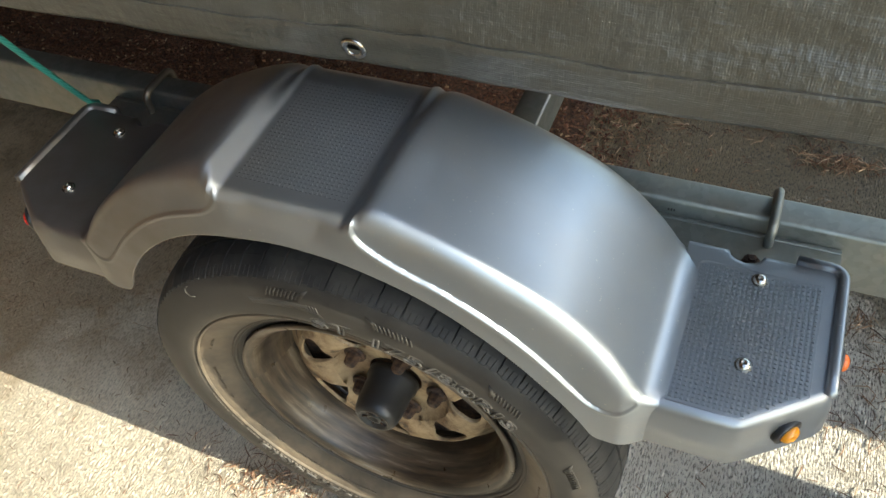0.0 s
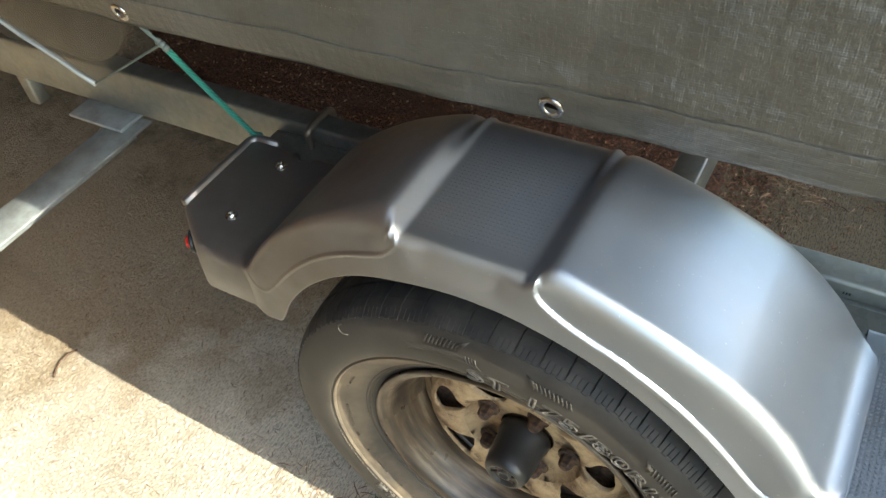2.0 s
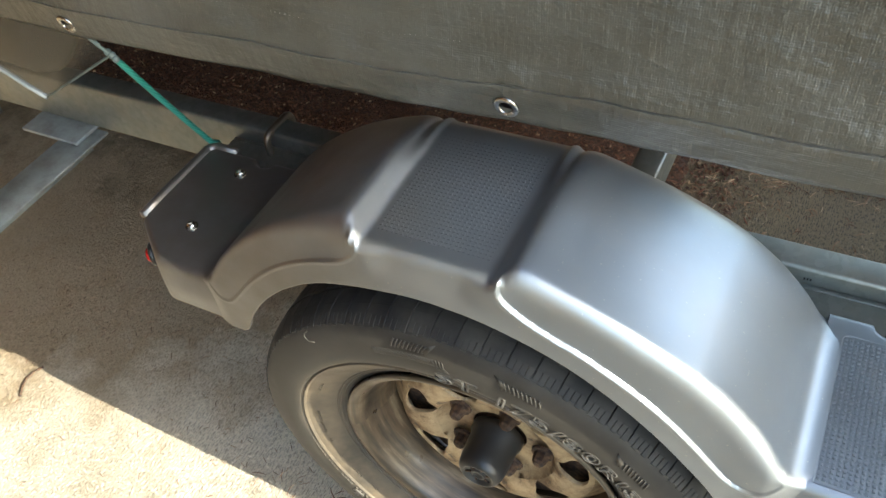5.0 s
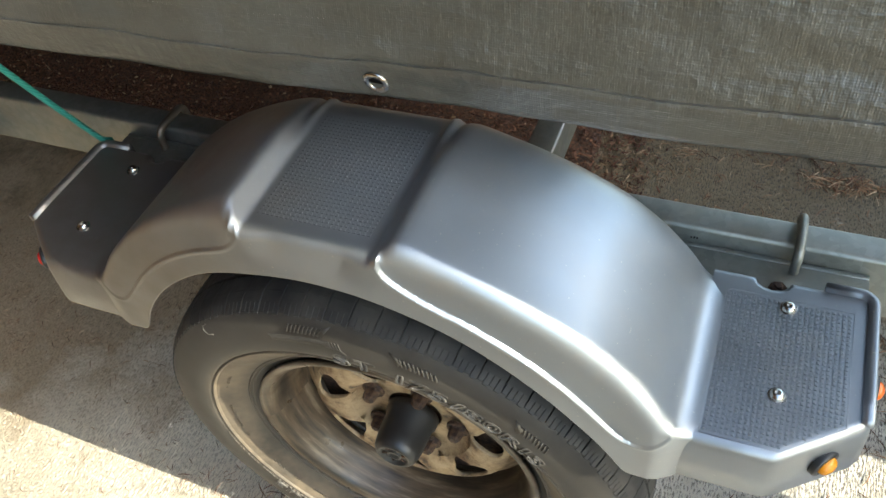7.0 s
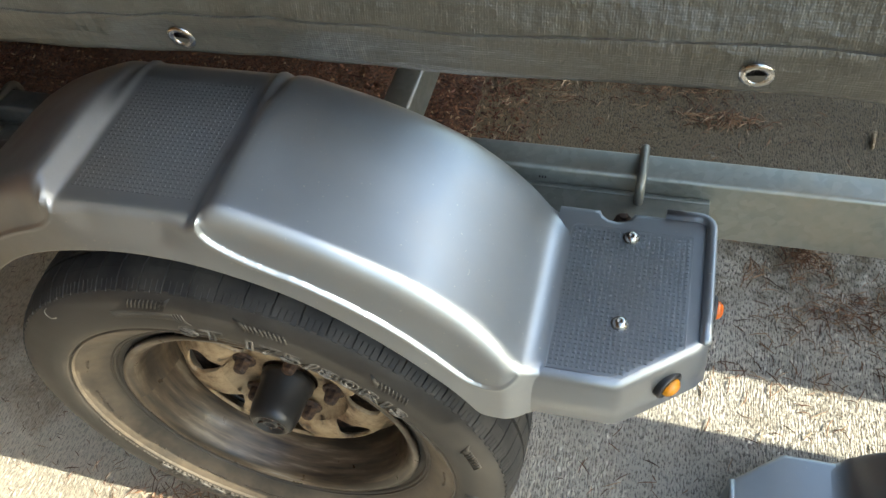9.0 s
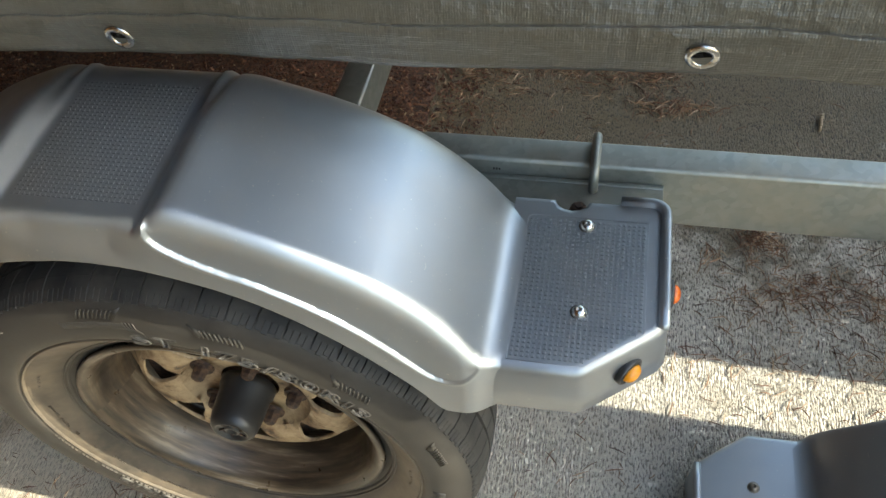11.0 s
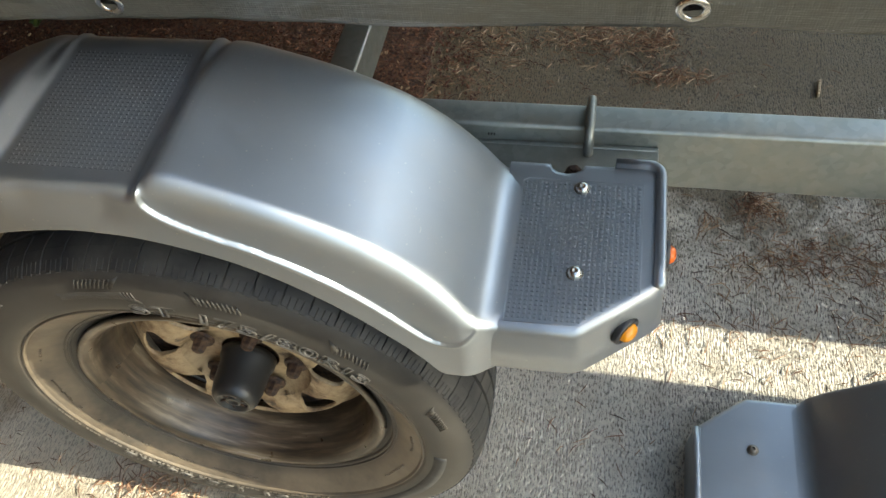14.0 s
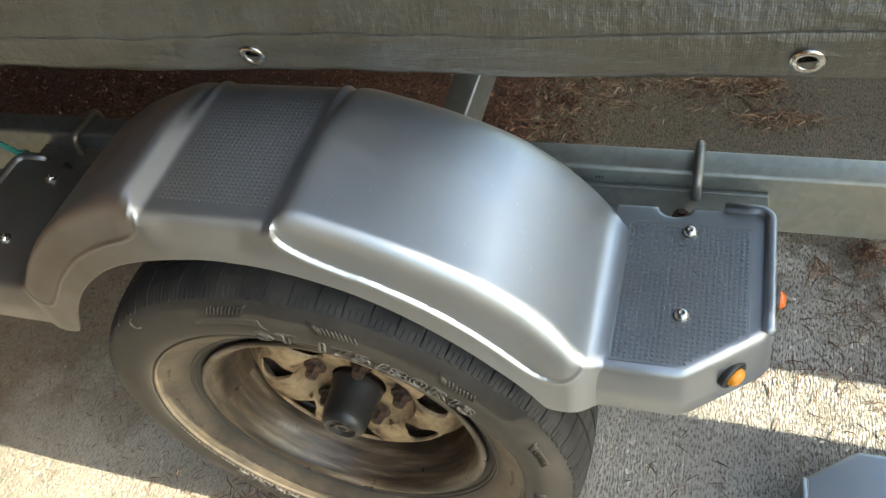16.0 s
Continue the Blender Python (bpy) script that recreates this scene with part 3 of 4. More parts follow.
def rim_bar(side):
    """The raised border round the step's outer end."""
    t = bmesh.new()
    path = [(0.4525, -0.006), (0.4530, 0.02), (0.4530, 0.07), (0.4530, 0.119)]
    path += [(0.4385 + 0.0145 * math.cos(a), 0.1195 + 0.0145 * math.sin(a)) for a in [k / 6 * math.pi / 2 for k in range(1, 6)]]
    path += [(0.4385, 0.1340), (0.4090, 0.1340)]
    sect = ((-0.0070, -0.002), (-0.0052, 0.0040), (-0.0030, 0.0048), (0.0005, 0.0052), (0.0028, 0.0040), (0.0036, 0.0), (0.0036, -0.006))
    rings = []
    for k, (x, y) in enumerate(path):
        ax, ay = path[max(k - 1, 0)]
        cx, cy = path[min(k + 1, len(path) - 1)]
        d = Vector((cx - ax, cy - ay)).normalized()
        nx, ny = d.y, -d.x
        rings.append([t.verts.new((side * (x + nx * s), y + ny * s, PAD_Z + h)) for s, h in sect])
    for a, c in zip(rings, rings[1:]):
        for k in range(len(sect) - 1):
            t.faces.new((a[k], a[k + 1], c[k + 1], c[k]))
    t.faces.new(rings[0])
    t.faces.new(rings[-1])
    return t


def tread_bumps(bm, x0, x1, y0, y1, z, keep, h=0.0011, a=0.0016, c=0.0010):
    """Rows of small raised squares."""
    p = 0.0046
    nx, ny = int((x1 - x0) / p), int((y1 - y0) / p)
    for i in range(nx):
        for j in range(ny):
            x, y = x0 + (i + 0.5) * p, y0 + (j + 0.5) * p
            if not keep(x, y):
                continue
            lo = [bm.verts.new((x + s * a, y + q * a, z - 0.0003)) for s, q in ((-1, -1), (1, -1), (1, 1), (-1, 1))]
            hi = [bm.verts.new((x + s * c, y + q * c, z + h)) for s, q in ((-1, -1), (1, -1), (1, 1), (-1, 1))]
            bm.faces.new(hi)
            for k in range(4):
                bm.faces.new((lo[k], lo[(k + 1) % 4], hi[(k + 1) % 4], hi[k]))


def bolt_mesh():
    bm = bmesh.new()
    lathe(bm, ((0.0078, 0.0), (0.0078, 0.0012), (0.0066, 0.0014), (0.0062, 0.003), (0.0052, 0.0046), (0.0038, 0.0056), (0.0026, 0.0059), (0.0025, 0.0030), (0.0001, 0.0028)), 20)
    return bm


def build_fender(name, label, complete=True):
    f = thing(name, label, "fender", "trailer fenders")
    xs = sorted({s * v for s in (-1, 1) for v in [0.004 * k for k in range(0, 13)] + [0.0510 + 0.0009 * k for k in range(0, 56)] + [0.1015 + 0.0022 * k for k in range(0, 72)] + [0.2600 + 0.0012 * k for k in range(0, 43)] + [0.3122 + 0.0022 * k for k in range(0, 7)]})
    bm = bmesh.new()
    rows = [[bm.verts.new((x, y, z)) for y, z in arch_section(x)] for x in xs if abs(x) <= 0.3260]
    for a, c in zip(rows, rows[1:]):
        for k in range(len(a) - 1):
            bm.faces.new((a[k], a[k + 1], c[k + 1], c[k]))
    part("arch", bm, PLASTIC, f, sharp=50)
    for side in (-1, 1):
        bm = bmesh.new()
        build_step(bm, side)
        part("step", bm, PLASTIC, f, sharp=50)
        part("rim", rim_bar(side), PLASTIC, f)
        bm = bmesh.new()
        keep = lambda x, y: (abs(x) - 0.386) * 0.052 - (y + 0.050) * 0.065 < 0.0
        x0, x1 = sorted((side * 0.3235, side * 0.4340))
        if complete and side > 0:
            tread_bumps(bm, x0, x1, -0.051, 0.106, PAD_Z, keep)
            tagged(part("tread_texture", bm, PLASTIC, f, smooth=False), kind="stuff")
            bm = bmesh.new()
            ring = [(0.3225, -0.0535), (0.3860, -0.0535), (0.4350, -0.0150), (0.4355, 0.1080), (0.3285, 0.1085), (0.3245, 0.1065), (0.3225, 0.1025), (0.3225, -0.0535)]
            tube(bm, [(side * x, y, PAD_Z - 0.0001) for x, y in ring], 0.0005, 6)
            part("tread_border", bm, PLASTIC, f)
        # on the loose fender a dull bolt stands in for the dark ringed hole
        for y in ((0.0, 0.098) if complete else (0.018, 0.098)):
            part("bolt", bolt_mesh(), STEEL if complete else DULL, f, "stainless button-head bolt" if complete else "dull dark bolt in place of a ringed hole", m=pose(side * 0.379, y, PAD_Z), sharp=40)
    bm = bmesh.new()
    tread_bumps(bm, -0.069, 0.042, -0.046, 0.092, TOP_Z, lambda x, y: True, 0.00017, 0.0016, 0.0011)
    tagged(part("tread_texture", bm, PLASTIC, f, smooth=False), kind="stuff")
    if complete:
        # oval marker lamps in rubber grommets: outer corner, outer end, and the red one at the other end
        for lens, m in ((AMBER, pose(0.4265, -0.0335, 0.513, 90, 0, 51) @ Matrix.Diagonal((1.0, 0.86, 1, 1))), (AMBER_DEEP, pose(0.4590, 0.047, 0.521, 90, 0, 90) @ Matrix.Diagonal((0.9, 0.9, 1.0, 1))), (RED, pose(-0.4265, -0.0335, 0.513, 90, 0, -51)), (RED, pose(-0.4585, 0.045, 0.517, 90, 0, -90))):
            bm = bmesh.new()
            lathe(bm, ((0.0150, -0.004), (0.0150, 0.0012), (0.0138, 0.0024), (0.0105, 0.0026), (0.0098, 0.0010)), 28)
            lamp = part("marker_lamp", bm, BLACK, f, "marker lamp in a black rubber grommet", m=m)
            bm = bmesh.new()
            lathe(bm, ((0.0100, 0.000), (0.0098, 0.003), (0.0088, 0.0058), (0.0064, 0.0078), (0.0032, 0.0088), (0.0001, 0.0090)), 24)
            part("lens", bm, lens, lamp, "red plastic lens" if lens is RED else "amber plastic lens")
    return f


fender = build_fender("trailer_fender", "silver moulded plastic fender with step treads over the wheel")
fender_b = build_fender("trailer_fender", "silver moulded plastic fender lying loose on the concrete", complete=False)
fender_b.matrix_basis = pose(1.005, 0.090, -0.478, 0, 0, 180)


# ---- wheel ----
WX, WY, WZ = -0.004, 0.004, 0.297
wheel = thing("road_wheel", "dusty trailer wheel with cream steel rim under the fender", "wheel", m=pose(WX, WY, WZ, 90, 0, 0))
# local z of the wheel points out, to -y of the world
TYRE = ((0.18, -0.044), (0.188, -0.056), (0.2, -0.072), (0.22, -0.08), (0.245, -0.085), (0.2669, -0.082), (0.2818, -0.074), (0.2883, -0.067), (0.2913, -0.058), (0.2933, -0.03), (0.2938, 0.0), (0.2933, 0.03), (0.2913, 0.052), (0.2888, 0.0625), (0.2868, 0.068), (0.2845, 0.0702), (0.281, 0.0722), (0.275, 0.0748), (0.268, 0.0764), (0.260, 0.0777), (0.252, 0.0783), (0.246, 0.0781), (0.240, 0.0773), (0.2350, 0.0761), (0.2330, 0.0752), (0.2322, 0.0738), (0.2308, 0.0734), (0.2302, 0.0745), (0.2296, 0.0752), (0.2286, 0.0750), (0.2278, 0.0738), (0.2270, 0.0718), (0.222, 0.0695), (0.214, 0.0645), (0.206, 0.0592), (0.199, 0.0545), (0.1958, 0.0520), (0.1950, 0.0526), (0.1936, 0.0522), (0.1930, 0.0500), (0.1914, 0.0495), (0.1906, 0.0500), (0.1895, 0.0492), (0.1888, 0.0470), (0.1855, 0.0452), (0.1825, 0.0440), (0.176, 0.040), (0.172, 0.036), (0.17, -0.036))
bm = bmesh.new()
lathe(bm, TYRE, 168, closed=True)
tyre = part("tyre", bm, RUBBER, wheel, "black rubber tyre dulled by dust", sharp=40)

CROWN = ((0.0, 0.2998), (0.022, 0.2993), (0.04, 0.2976), (0.052, 0.2953), (0.06, 0.2923), (0.066, 0.2888), (0.07, 0.2866))


def tread_block(bm, a0, a1, hs, skew):
    """One block of the tread between two angles, over the heights hs; skew turns it along the way round."""
    rows = []
    for h in hs:
        lean = skew * (h - hs[0])
        r = line(CROWN, abs(h))
        rows.append([bm.verts.new((q * math.cos(a + lean), q * math.sin(a + lean), h)) for a, q in ((a0, r - 0.007), (a0 + 0.0002, r - 0.0003), (a0 + 0.0012, r), (a1 - 0.0012, r), (a1 - 0.0002, r - 0.0003), (a1, r - 0.007))])
    for p, q in zip(rows, rows[1:]):
        for k in range(5):
            bm.faces.new((p[k], p[k + 1], q[k + 1], q[k]))
    bm.faces.new(rows[0])
    bm.faces.new(rows[-1])


bm = bmesh.new()
N = 70
rnd = random.Random(3)
for k in range(N):
    p = 2 * math.pi / N
    a = p * k
    for s in (1, -1):
        tread_block(bm, a + 0.0022, a + p - 0.0022, [s * h for h in (0.0300, 0.036, 0.042, 0.0475)], s * 0.9)
        if s > 0:
            for q in range(4):
                w = p - 0.0050
                tread_block(bm, a + 0.0175 + w * q / 4 + 0.0005, a + 0.0175 + w * (q + 1) / 4 - 0.0005, [0.0592, 0.0615, 0.064, 0.0666, 0.0696 - 0.0016 * (q % 2)], 0.25)
            tread_block(bm, a + 0.0150, a + 0.0150 + p - 0.0040, [0.0477, 0.051, 0.055, 0.0592], 0.25)
        else:
            tread_block(bm, a + 0.004, a + p - 0.004, [-0.0477, -0.056, -0.0635, -0.069], 0.2)
        tread_block(bm, a + 0.0020, a + p - 0.0020, [s * h for h in (0.0028, 0.010, 0.018, 0.0255)], s * 1.6)
tagged(part("tread_pattern", bm, TREAD, tyre, "worn black tread blocks", sharp=28), kind="stuff")


def glyphs(text, size, wire=0.0005, fill=False):
    """The outlines of letters as a raised mesh."""
    cu = bpy.data.curves.new("letters", "FONT")
    cu.body, cu.size, cu.align_x, cu.align_y = text, size, "CENTER", "CENTER"
    cu.fill_mode = "BOTH" if fill else "NONE"
    cu.bevel_depth, cu.bevel_resolution = wire, 1
    cu.resolution_u, cu.offset = 3, 0.0005
    ob = new("letters", cu)
    bpy.context.view_layer.update()
    me = bpy.data.meshes.new_from_object(ob.evaluated_get(bpy.context.evaluated_depsgraph_get()))
    bpy.data.objects.remove(ob)
    bpy.data.curves.remove(cu)
    return me


def sidewall(r):
    return float(np.interp(r, [p[0] for p in reversed(TYRE[14:-2])], [p[1] for p in reversed(TYRE[14:-2])]))


bm = bmesh.new()
SIZE_MARK = (("S", 91.0), ("T", 85.4), ("1", 76.5), ("7", 72.0), ("5", 66.8), ("/", 62.2), ("8", 58.0), ("0", 52.8), ("R", 47.2), ("1", 42.6), ("3", 38.4))
for ch, deg in SIZE_MARK + tuple((ch, deg + 180) for ch, deg in SIZE_MARK):
    me = glyphs(ch, 0.0262, 0.0011)
    a, r = radians(deg), 0.2400
    t = bmesh.new()
    t.from_mesh(me)
    bpy.data.meshes.remove(me)
    add(bm, t, Matrix.Translation((r * math.cos(a), r * math.sin(a), sidewall(r) + 0.0006)) @ Matrix.Rotation(a - math.pi / 2, 4, "Z") @ Matrix.Rotation(radians(-3), 4, "X") @ Matrix.Diagonal((1.46, 0.78, 1, 1)))
tagged(part("lettering", bm, PALERUBBER, tyre, "raised outlined tyre size lettering"), kind="stuff")

# ribbed arrow marks on the shoulder of the sidewall, each with its solid head
def wall_point(r, deg, up=0.0004):
    return (r * math.cos(radians(deg)), r * math.sin(radians(deg)), sidewall(r) + up)


for deg, flip, mid in ((99.0, 1, 0.2745), (72.5, -1, 0.2685), (44.5, -1, 0.2655), (14.5, -1, 0.2655)):
    bm = bmesh.new()
    for k in range(9):
        d = deg + (k - 4) * 0.95
        tube(bm, [wall_point(mid - 0.0050, d), wall_point(mid, d - 0.5 * flip), wall_point(mid + 0.0042, d - 1.1 * flip)], 0.0010, 5)
    head = deg - flip * 5.2
    tip = [(mid - 0.0065, head + 0.6 * flip), (mid + 0.0015, head + 1.2 * flip), (mid + 0.0080, head - 1.8 * flip)]
    vs = [bm.verts.new(wall_point(r, d, up)) for up in (0.0013, -0.001) for r, d in tip]
    for q in ((0, 1, 2), (0, 3, 4, 1), (1, 4, 5, 2), (2, 5, 3, 0)):
        bm.faces.new([vs[i] for i in q])
    tagged(part("arrow_mark", bm, RUBBER, tyre), kind="stuff")

# fine comb of ribs below the first arrow, ending in a swept hook, and a bent mould mark
bm = bmesh.new()
for k in range(34):
    d = 108.0 - k * 0.46
    tube(bm, [wall_point(0.2560, d, 0.0002), wall_point(0.2645, d + 0.5, 0.0002)], 0.00055, 4)
for k in range(4):
    d = 92.6 - k * 0.75
    tube(bm, [wall_point(0.2655, d + 0.3, 0.0004), wall_point(0.2570, d, 0.0004), wall_point(0.2520, d - 1.2, 0.0002)], 0.0006, 5)
tube(bm, [wall_point(0.2830, 127.5), wall_point(0.2820, 129.0), wall_point(0.2780, 129.3), wall_point(0.2720, 128.6), wall_point(0.2705, 126.8)], 0.0008, 5)
tagged(part("rib_comb", bm, RUBBER, tyre, "fine moulded ribs"), kind="stuff")

# smooth arc of darker rubber, slightly raised, curved along the sidewall
bm = bmesh.new()
rows = []
for k in range(33):
    d = -6.0 - 52.0 * k / 32
    trim = 0.004 * max(0.0, k / 32 - 0.5)
    rows.append([bm.verts.new(wall_point(r, d, up)) for r, up in ((0.2425, -0.0006), (0.2428, 0.0009), (0.2500, 0.0008), (0.2570 - trim, 0.0009), (0.2574 - trim, -0.0006))])
for a, c in zip(rows, rows[1:]):
    for k in range(4):
        bm.faces.new((a[k], a[k + 1], c[k + 1], c[k]))
bm.faces.new(rows[0])
bm.faces.new(rows[-1])
part("dark_arc", bm, TREAD, tyre, "smooth dark raised arc")

# small unreadable moulded marks round the bead, as plain bars
bm = bmesh.new()
rnd = random.Random(5)
for start, count in ((172, 12), (158, 1), (150, 5), (190, 2), (200, 1), (208, 5), (219, 3), (228, 9), (246, 14), (70, 7), (30, 6), (-12, 9), (-40, 12)):
    for k in range(count):
        a, r = radians(start + k * 1.25 + rnd.uniform(-0.15, 0.15)), 0.2165 + rnd.uniform(-0.0006, 0.0006)
        half, w = rnd.uniform(0.0018, 0.0030), rnd.uniform(0.0004, 0.0011)
        box(bm, r - half, r + half, -w, w, sidewall(r) - 0.0015, sidewall(r) + 0.0006, 0, 1, Matrix.Rotation(a, 4, "Z"))
        if rnd.random() < 0.6:
            box(bm, r + half - 0.0010, r + half, -0.0019, 0.0019, sidewall(r) - 0.0015, sidewall(r) + 0.0006, 0, 1, Matrix.Rotation(a, 4, "Z"))
# short raised dashes just outside the bead ring
for k in range(64):
    a = radians(186 + 1.62 * k)
    if rnd.random() < 0.8:
        box(bm, 0.2326, 0.2338, -0.0026, 0.0026 - 0.0020 * rnd.random(), 0.0735, 0.0772, 0, 1, Matrix.Rotation(a, 4, "Z"))
tagged(part("moulded_band", bm, RUBBER, tyre, smooth=False), kind="stuff")

# steel rim: barrel, then a dished centre with windows
bm = bmesh.new()
lathe(bm, ((0.1683, -0.05), (0.1649, 0.026), (0.1673, 0.04), (0.174, 0.0455), (0.1802, 0.0485), (0.1821, 0.0475), (0.1807, 0.052), (0.1749, 0.051), (0.1683, 0.0455), (0.164, 0.0375), (0.1625, 0.029), (0.1577, 0.019), (0.1539, 0.008), (0.152, -0.004), (0.1501, -0.02)), 120)
rim = part("rim", bm, RIMPAINT, wheel, "scuffed steel rim barrel")

bm = bmesh.new()
HOLES = 7
DISC = ((0.036, -0.014), (0.05, -0.014), (0.062, -0.0135), (0.069, -0.01), (0.0745, -0.0055), (0.08, 0.0025), (0.086, 0.0075), (0.096, 0.0095), (0.108, 0.009), (0.12, 0.007), (0.1286, 0.003), (0.1344, -0.0035), (0.1401, -0.0105), (0.1502, -0.0175))


def disc_vert(r, a):
    return bm.verts.new((r * math.cos(a), r * math.sin(a), line(DISC, r)))


def band(radii, n):
    """Plain rings of the disc."""
    rings = [[disc_vert(r, 2 * math.pi * k / n + radians(5 - 180 / HOLES)) for k in range(n)] for r in radii]
    for a, c in zip(rings, rings[1:]):
        for k in range(n):
            bm.faces.new((a[k], a[(k + 1) % n], c[(k + 1) % n], c[k]))


R0, R1, HALF = 0.080, 0.1295, math.pi / HOLES
band([r for r, _ in DISC if r < R0] + [R0], 80)
band([R1, 0.1344, 0.1401, 0.1502], 80)
for q in range(HOLES):
    mid = radians(5) + 2 * math.pi * q / HOLES
    edge = [(R0 + (R1 - R0) * k / 6, -HALF) for k in range(6)] + [(R1, -HALF + 2 * HALF * k / 8) for k in range(8)]
    edge += [(R1 - (R1 - R0) * k / 6, HALF) for k in range(6)] + [(R0, HALF - 2 * HALF * k / 8) for k in range(8)]
    loops = []
    for grow in (0.0, 0.10, 0.45, 1.0):
        loop = []
        for r, a in edge:
            # rounded three-cornered window, its broad side outwards
            ex, ey = r - 0.1050, a * 0.1050
            th = math.atan2(ey, ex)
            rad = 0.0205 * (1 + 0.16 * math.cos(3 * th + math.pi))
            hr, ha = 0.1050 + 1.02 * rad * math.cos(th), 1.22 * rad * math.sin(th) / 0.1050
            loop.append((hr + (r - hr) * grow, ha + (a - ha) * grow))
        loops.append(loop)
    vs = [[disc_vert(r, mid + a) for r, a in loop] for loop in loops]
    lip = [bm.verts.new(v.co - Vector((0, 0, 0.005))) for v in vs[0]]
    n = len(edge)
    for a, c in zip([lip] + vs, vs):
        for k in range(n):
            bm.faces.new((a[k], a[(k + 1) % n], c[(k + 1) % n], c[k]))
bmesh.ops.remove_doubles(bm, verts=bm.verts[:], dist=0.0002)
disc = part("wheel_disc", bm, WHEEL, wheel, "cream painted wheel centre with rust stains")
# unseen backing set close behind the disc so its windows read dark
bm = bmesh.new()
lathe(bm, ((0.001, -0.035), (0.070, -0.031), (0.082, -0.013), (0.126, -0.012), (0.136, -0.022), (0.1490, -0.031), (0.1490, -0.036)), 48)
part("window_backing", bm, RUSTY, wheel, "dark brown backing behind the wheel's windows")

bm = bmesh.new()
lathe(bm, ((0.034, -0.01), (0.0336, 0.0), (0.0311, 0.004), (0.0299, 0.034), (0.0284, 0.044), (0.0266, 0.05), (0.0237, 0.053), (0.0216, 0.0545), (0.019, 0.054), (0.0178, 0.05), (0.0097, 0.0495), (0.0089, 0.0525), (0.0066, 0.053), (0.0055, 0.0505), (0.0001, 0.0505)), 48)
hub = part("hub_cover", bm, BLACK, wheel, "black rubber bearing cover")
bm = bmesh.new()
for k in range(6):
    a = k * math.pi / 3
    tube(bm, [(0.009 * math.cos(a), 0.009 * math.sin(a), 0.0500), (0.0180 * math.cos(a + 0.25), 0.0180 * math.sin(a + 0.25), 0.0505)], 0.0014, 6)
part("cap_spring", bm, RUSTY, hub, "rusty spring and ribs of the bearing cap")
for k in range(5):
    a = radians(142 + 72 * k)
    bm = bmesh.new()
    lathe(bm, ((0.0110, 0.010), (0.0110, 0.016), (0.0098, 0.0175), (0.0095, 0.023), (0.0085, 0.028), (0.0055, 0.031), (0.0001, 0.0315)), 6)
    lathe(bm, ((0.0150, 0.0122), (0.0140, 0.0155), (0.0100, 0.0160)), 20)
    part("lug_nut", bm, RUSTY, wheel, "rusty lug nut", m=pose(0.060 * math.cos(a), 0.060 * math.sin(a), -0.0195), sharp=30)


# ---- trailer frame ----
frame_t = thing("boat_trailer_frame", "galvanised steel boat trailer frame under the cover", "trailer frame")
BEAM = (0.175, 0.210, 0.467, 0.549)
bm = bmesh.new()
box(bm, -3.2, 0.902, *BEAM, 0.005, 3)
box(bm, -0.002, 1.9, 0.0, BEAM[1] - BEAM[0], BEAM[2], BEAM[3], 0.005, 3, pose(0.900, BEAM[0], 0, 0, 0, 27))
part("side_beam", bm, GALV, frame_t, "galvanised side beam")
bm = bmesh.new()
box(bm, 0.045, 0.083, 0.140, 2.2, 0.405, 0.4665, 0.004, 3)
part("cross_beam", bm, GALV, frame_t, "galvanised cross beam")
for s in (1, -1):
    bm = bmesh.new()
    xa, xb = sorted((s * 0.20, s * 0.450))
    box(bm, xa, xb, 0.1685, 0.1745, 0.472, 0.528, 0.0015, 2)
    box(bm, xa, xb, 0.100, 0.1685, 0.522, 0.528, 0.0015, 2)
    part("fender_bracket", bm, GALV, frame_t, "galvanised angle bracket")
    bm = bmesh.new()
    x, r = s * 0.381, 0.0048
    y0, y1, zt, q = 0.160, 0.2165, 0.5555, 0.012
    pts = [(x, y0, 0.44), (x, y0, 0.50), (x, y0, zt - q)]
    pts += [(x, y0 + q - q * math.cos(a), zt - q + q * math.sin(a)) for a in (0.4, 0.8, 1.2, 1.57)]
    pts += [(x, y1 - q + q * math.sin(a), zt - q + q * math.cos(a)) for a in (0.0, 0.4, 0.8, 1.2, 1.57)]
    pts += [(x, y1, 0.50), (x, y1, 0.44)]
    tube(bm, pts, r, 14)
    part("u_bolt", bm, GALV if s > 0 else DULL, frame_t, "zinc-plated round U-bolt over the beam" if s > 0 else "dull brown U-bolt over the beam")
for x, y, z, mat in ((0.3690, 0.1320, 0.5285, RUSTY),):
    bm = bmesh.new()
    lathe(bm, ((0.0105, -0.001), (0.0105, 0.0), (0.0075, 0.0002), (0.0075, 0.0050), (0.0062, 0.0058), (0.0040, 0.0058), (0.0040, 0.0085), (0.0001, 0.0088)), 6)
    part("nut", bm, mat, frame_t, "hexagon nut on the bracket", m=pose(x, y, z, 0, 0, 12), sharp=30)
# small stamped marks on the beam, too small to read
bm = bmesh.new()
for x0, z0 in ((0.278, 0.533), (0.432, 0.500)):
    for k in range(3):
        box(bm, x0 + 0.0030 * k, x0 + 0.0014 + 0.0030 * k, 0.1743, 0.1750, z0, z0 + 0.0024)
tagged(part("stamped_mark", bm, DARKHOLE, frame_t, "small dark stamped marks"), kind="stuff")
# guide bracket that reaches out from under the beam
bm = bmesh.new()
box(bm, -0.872, -0.752, 0.134, 0.225, 0.4600, 0.4660, 0.0015, 2)
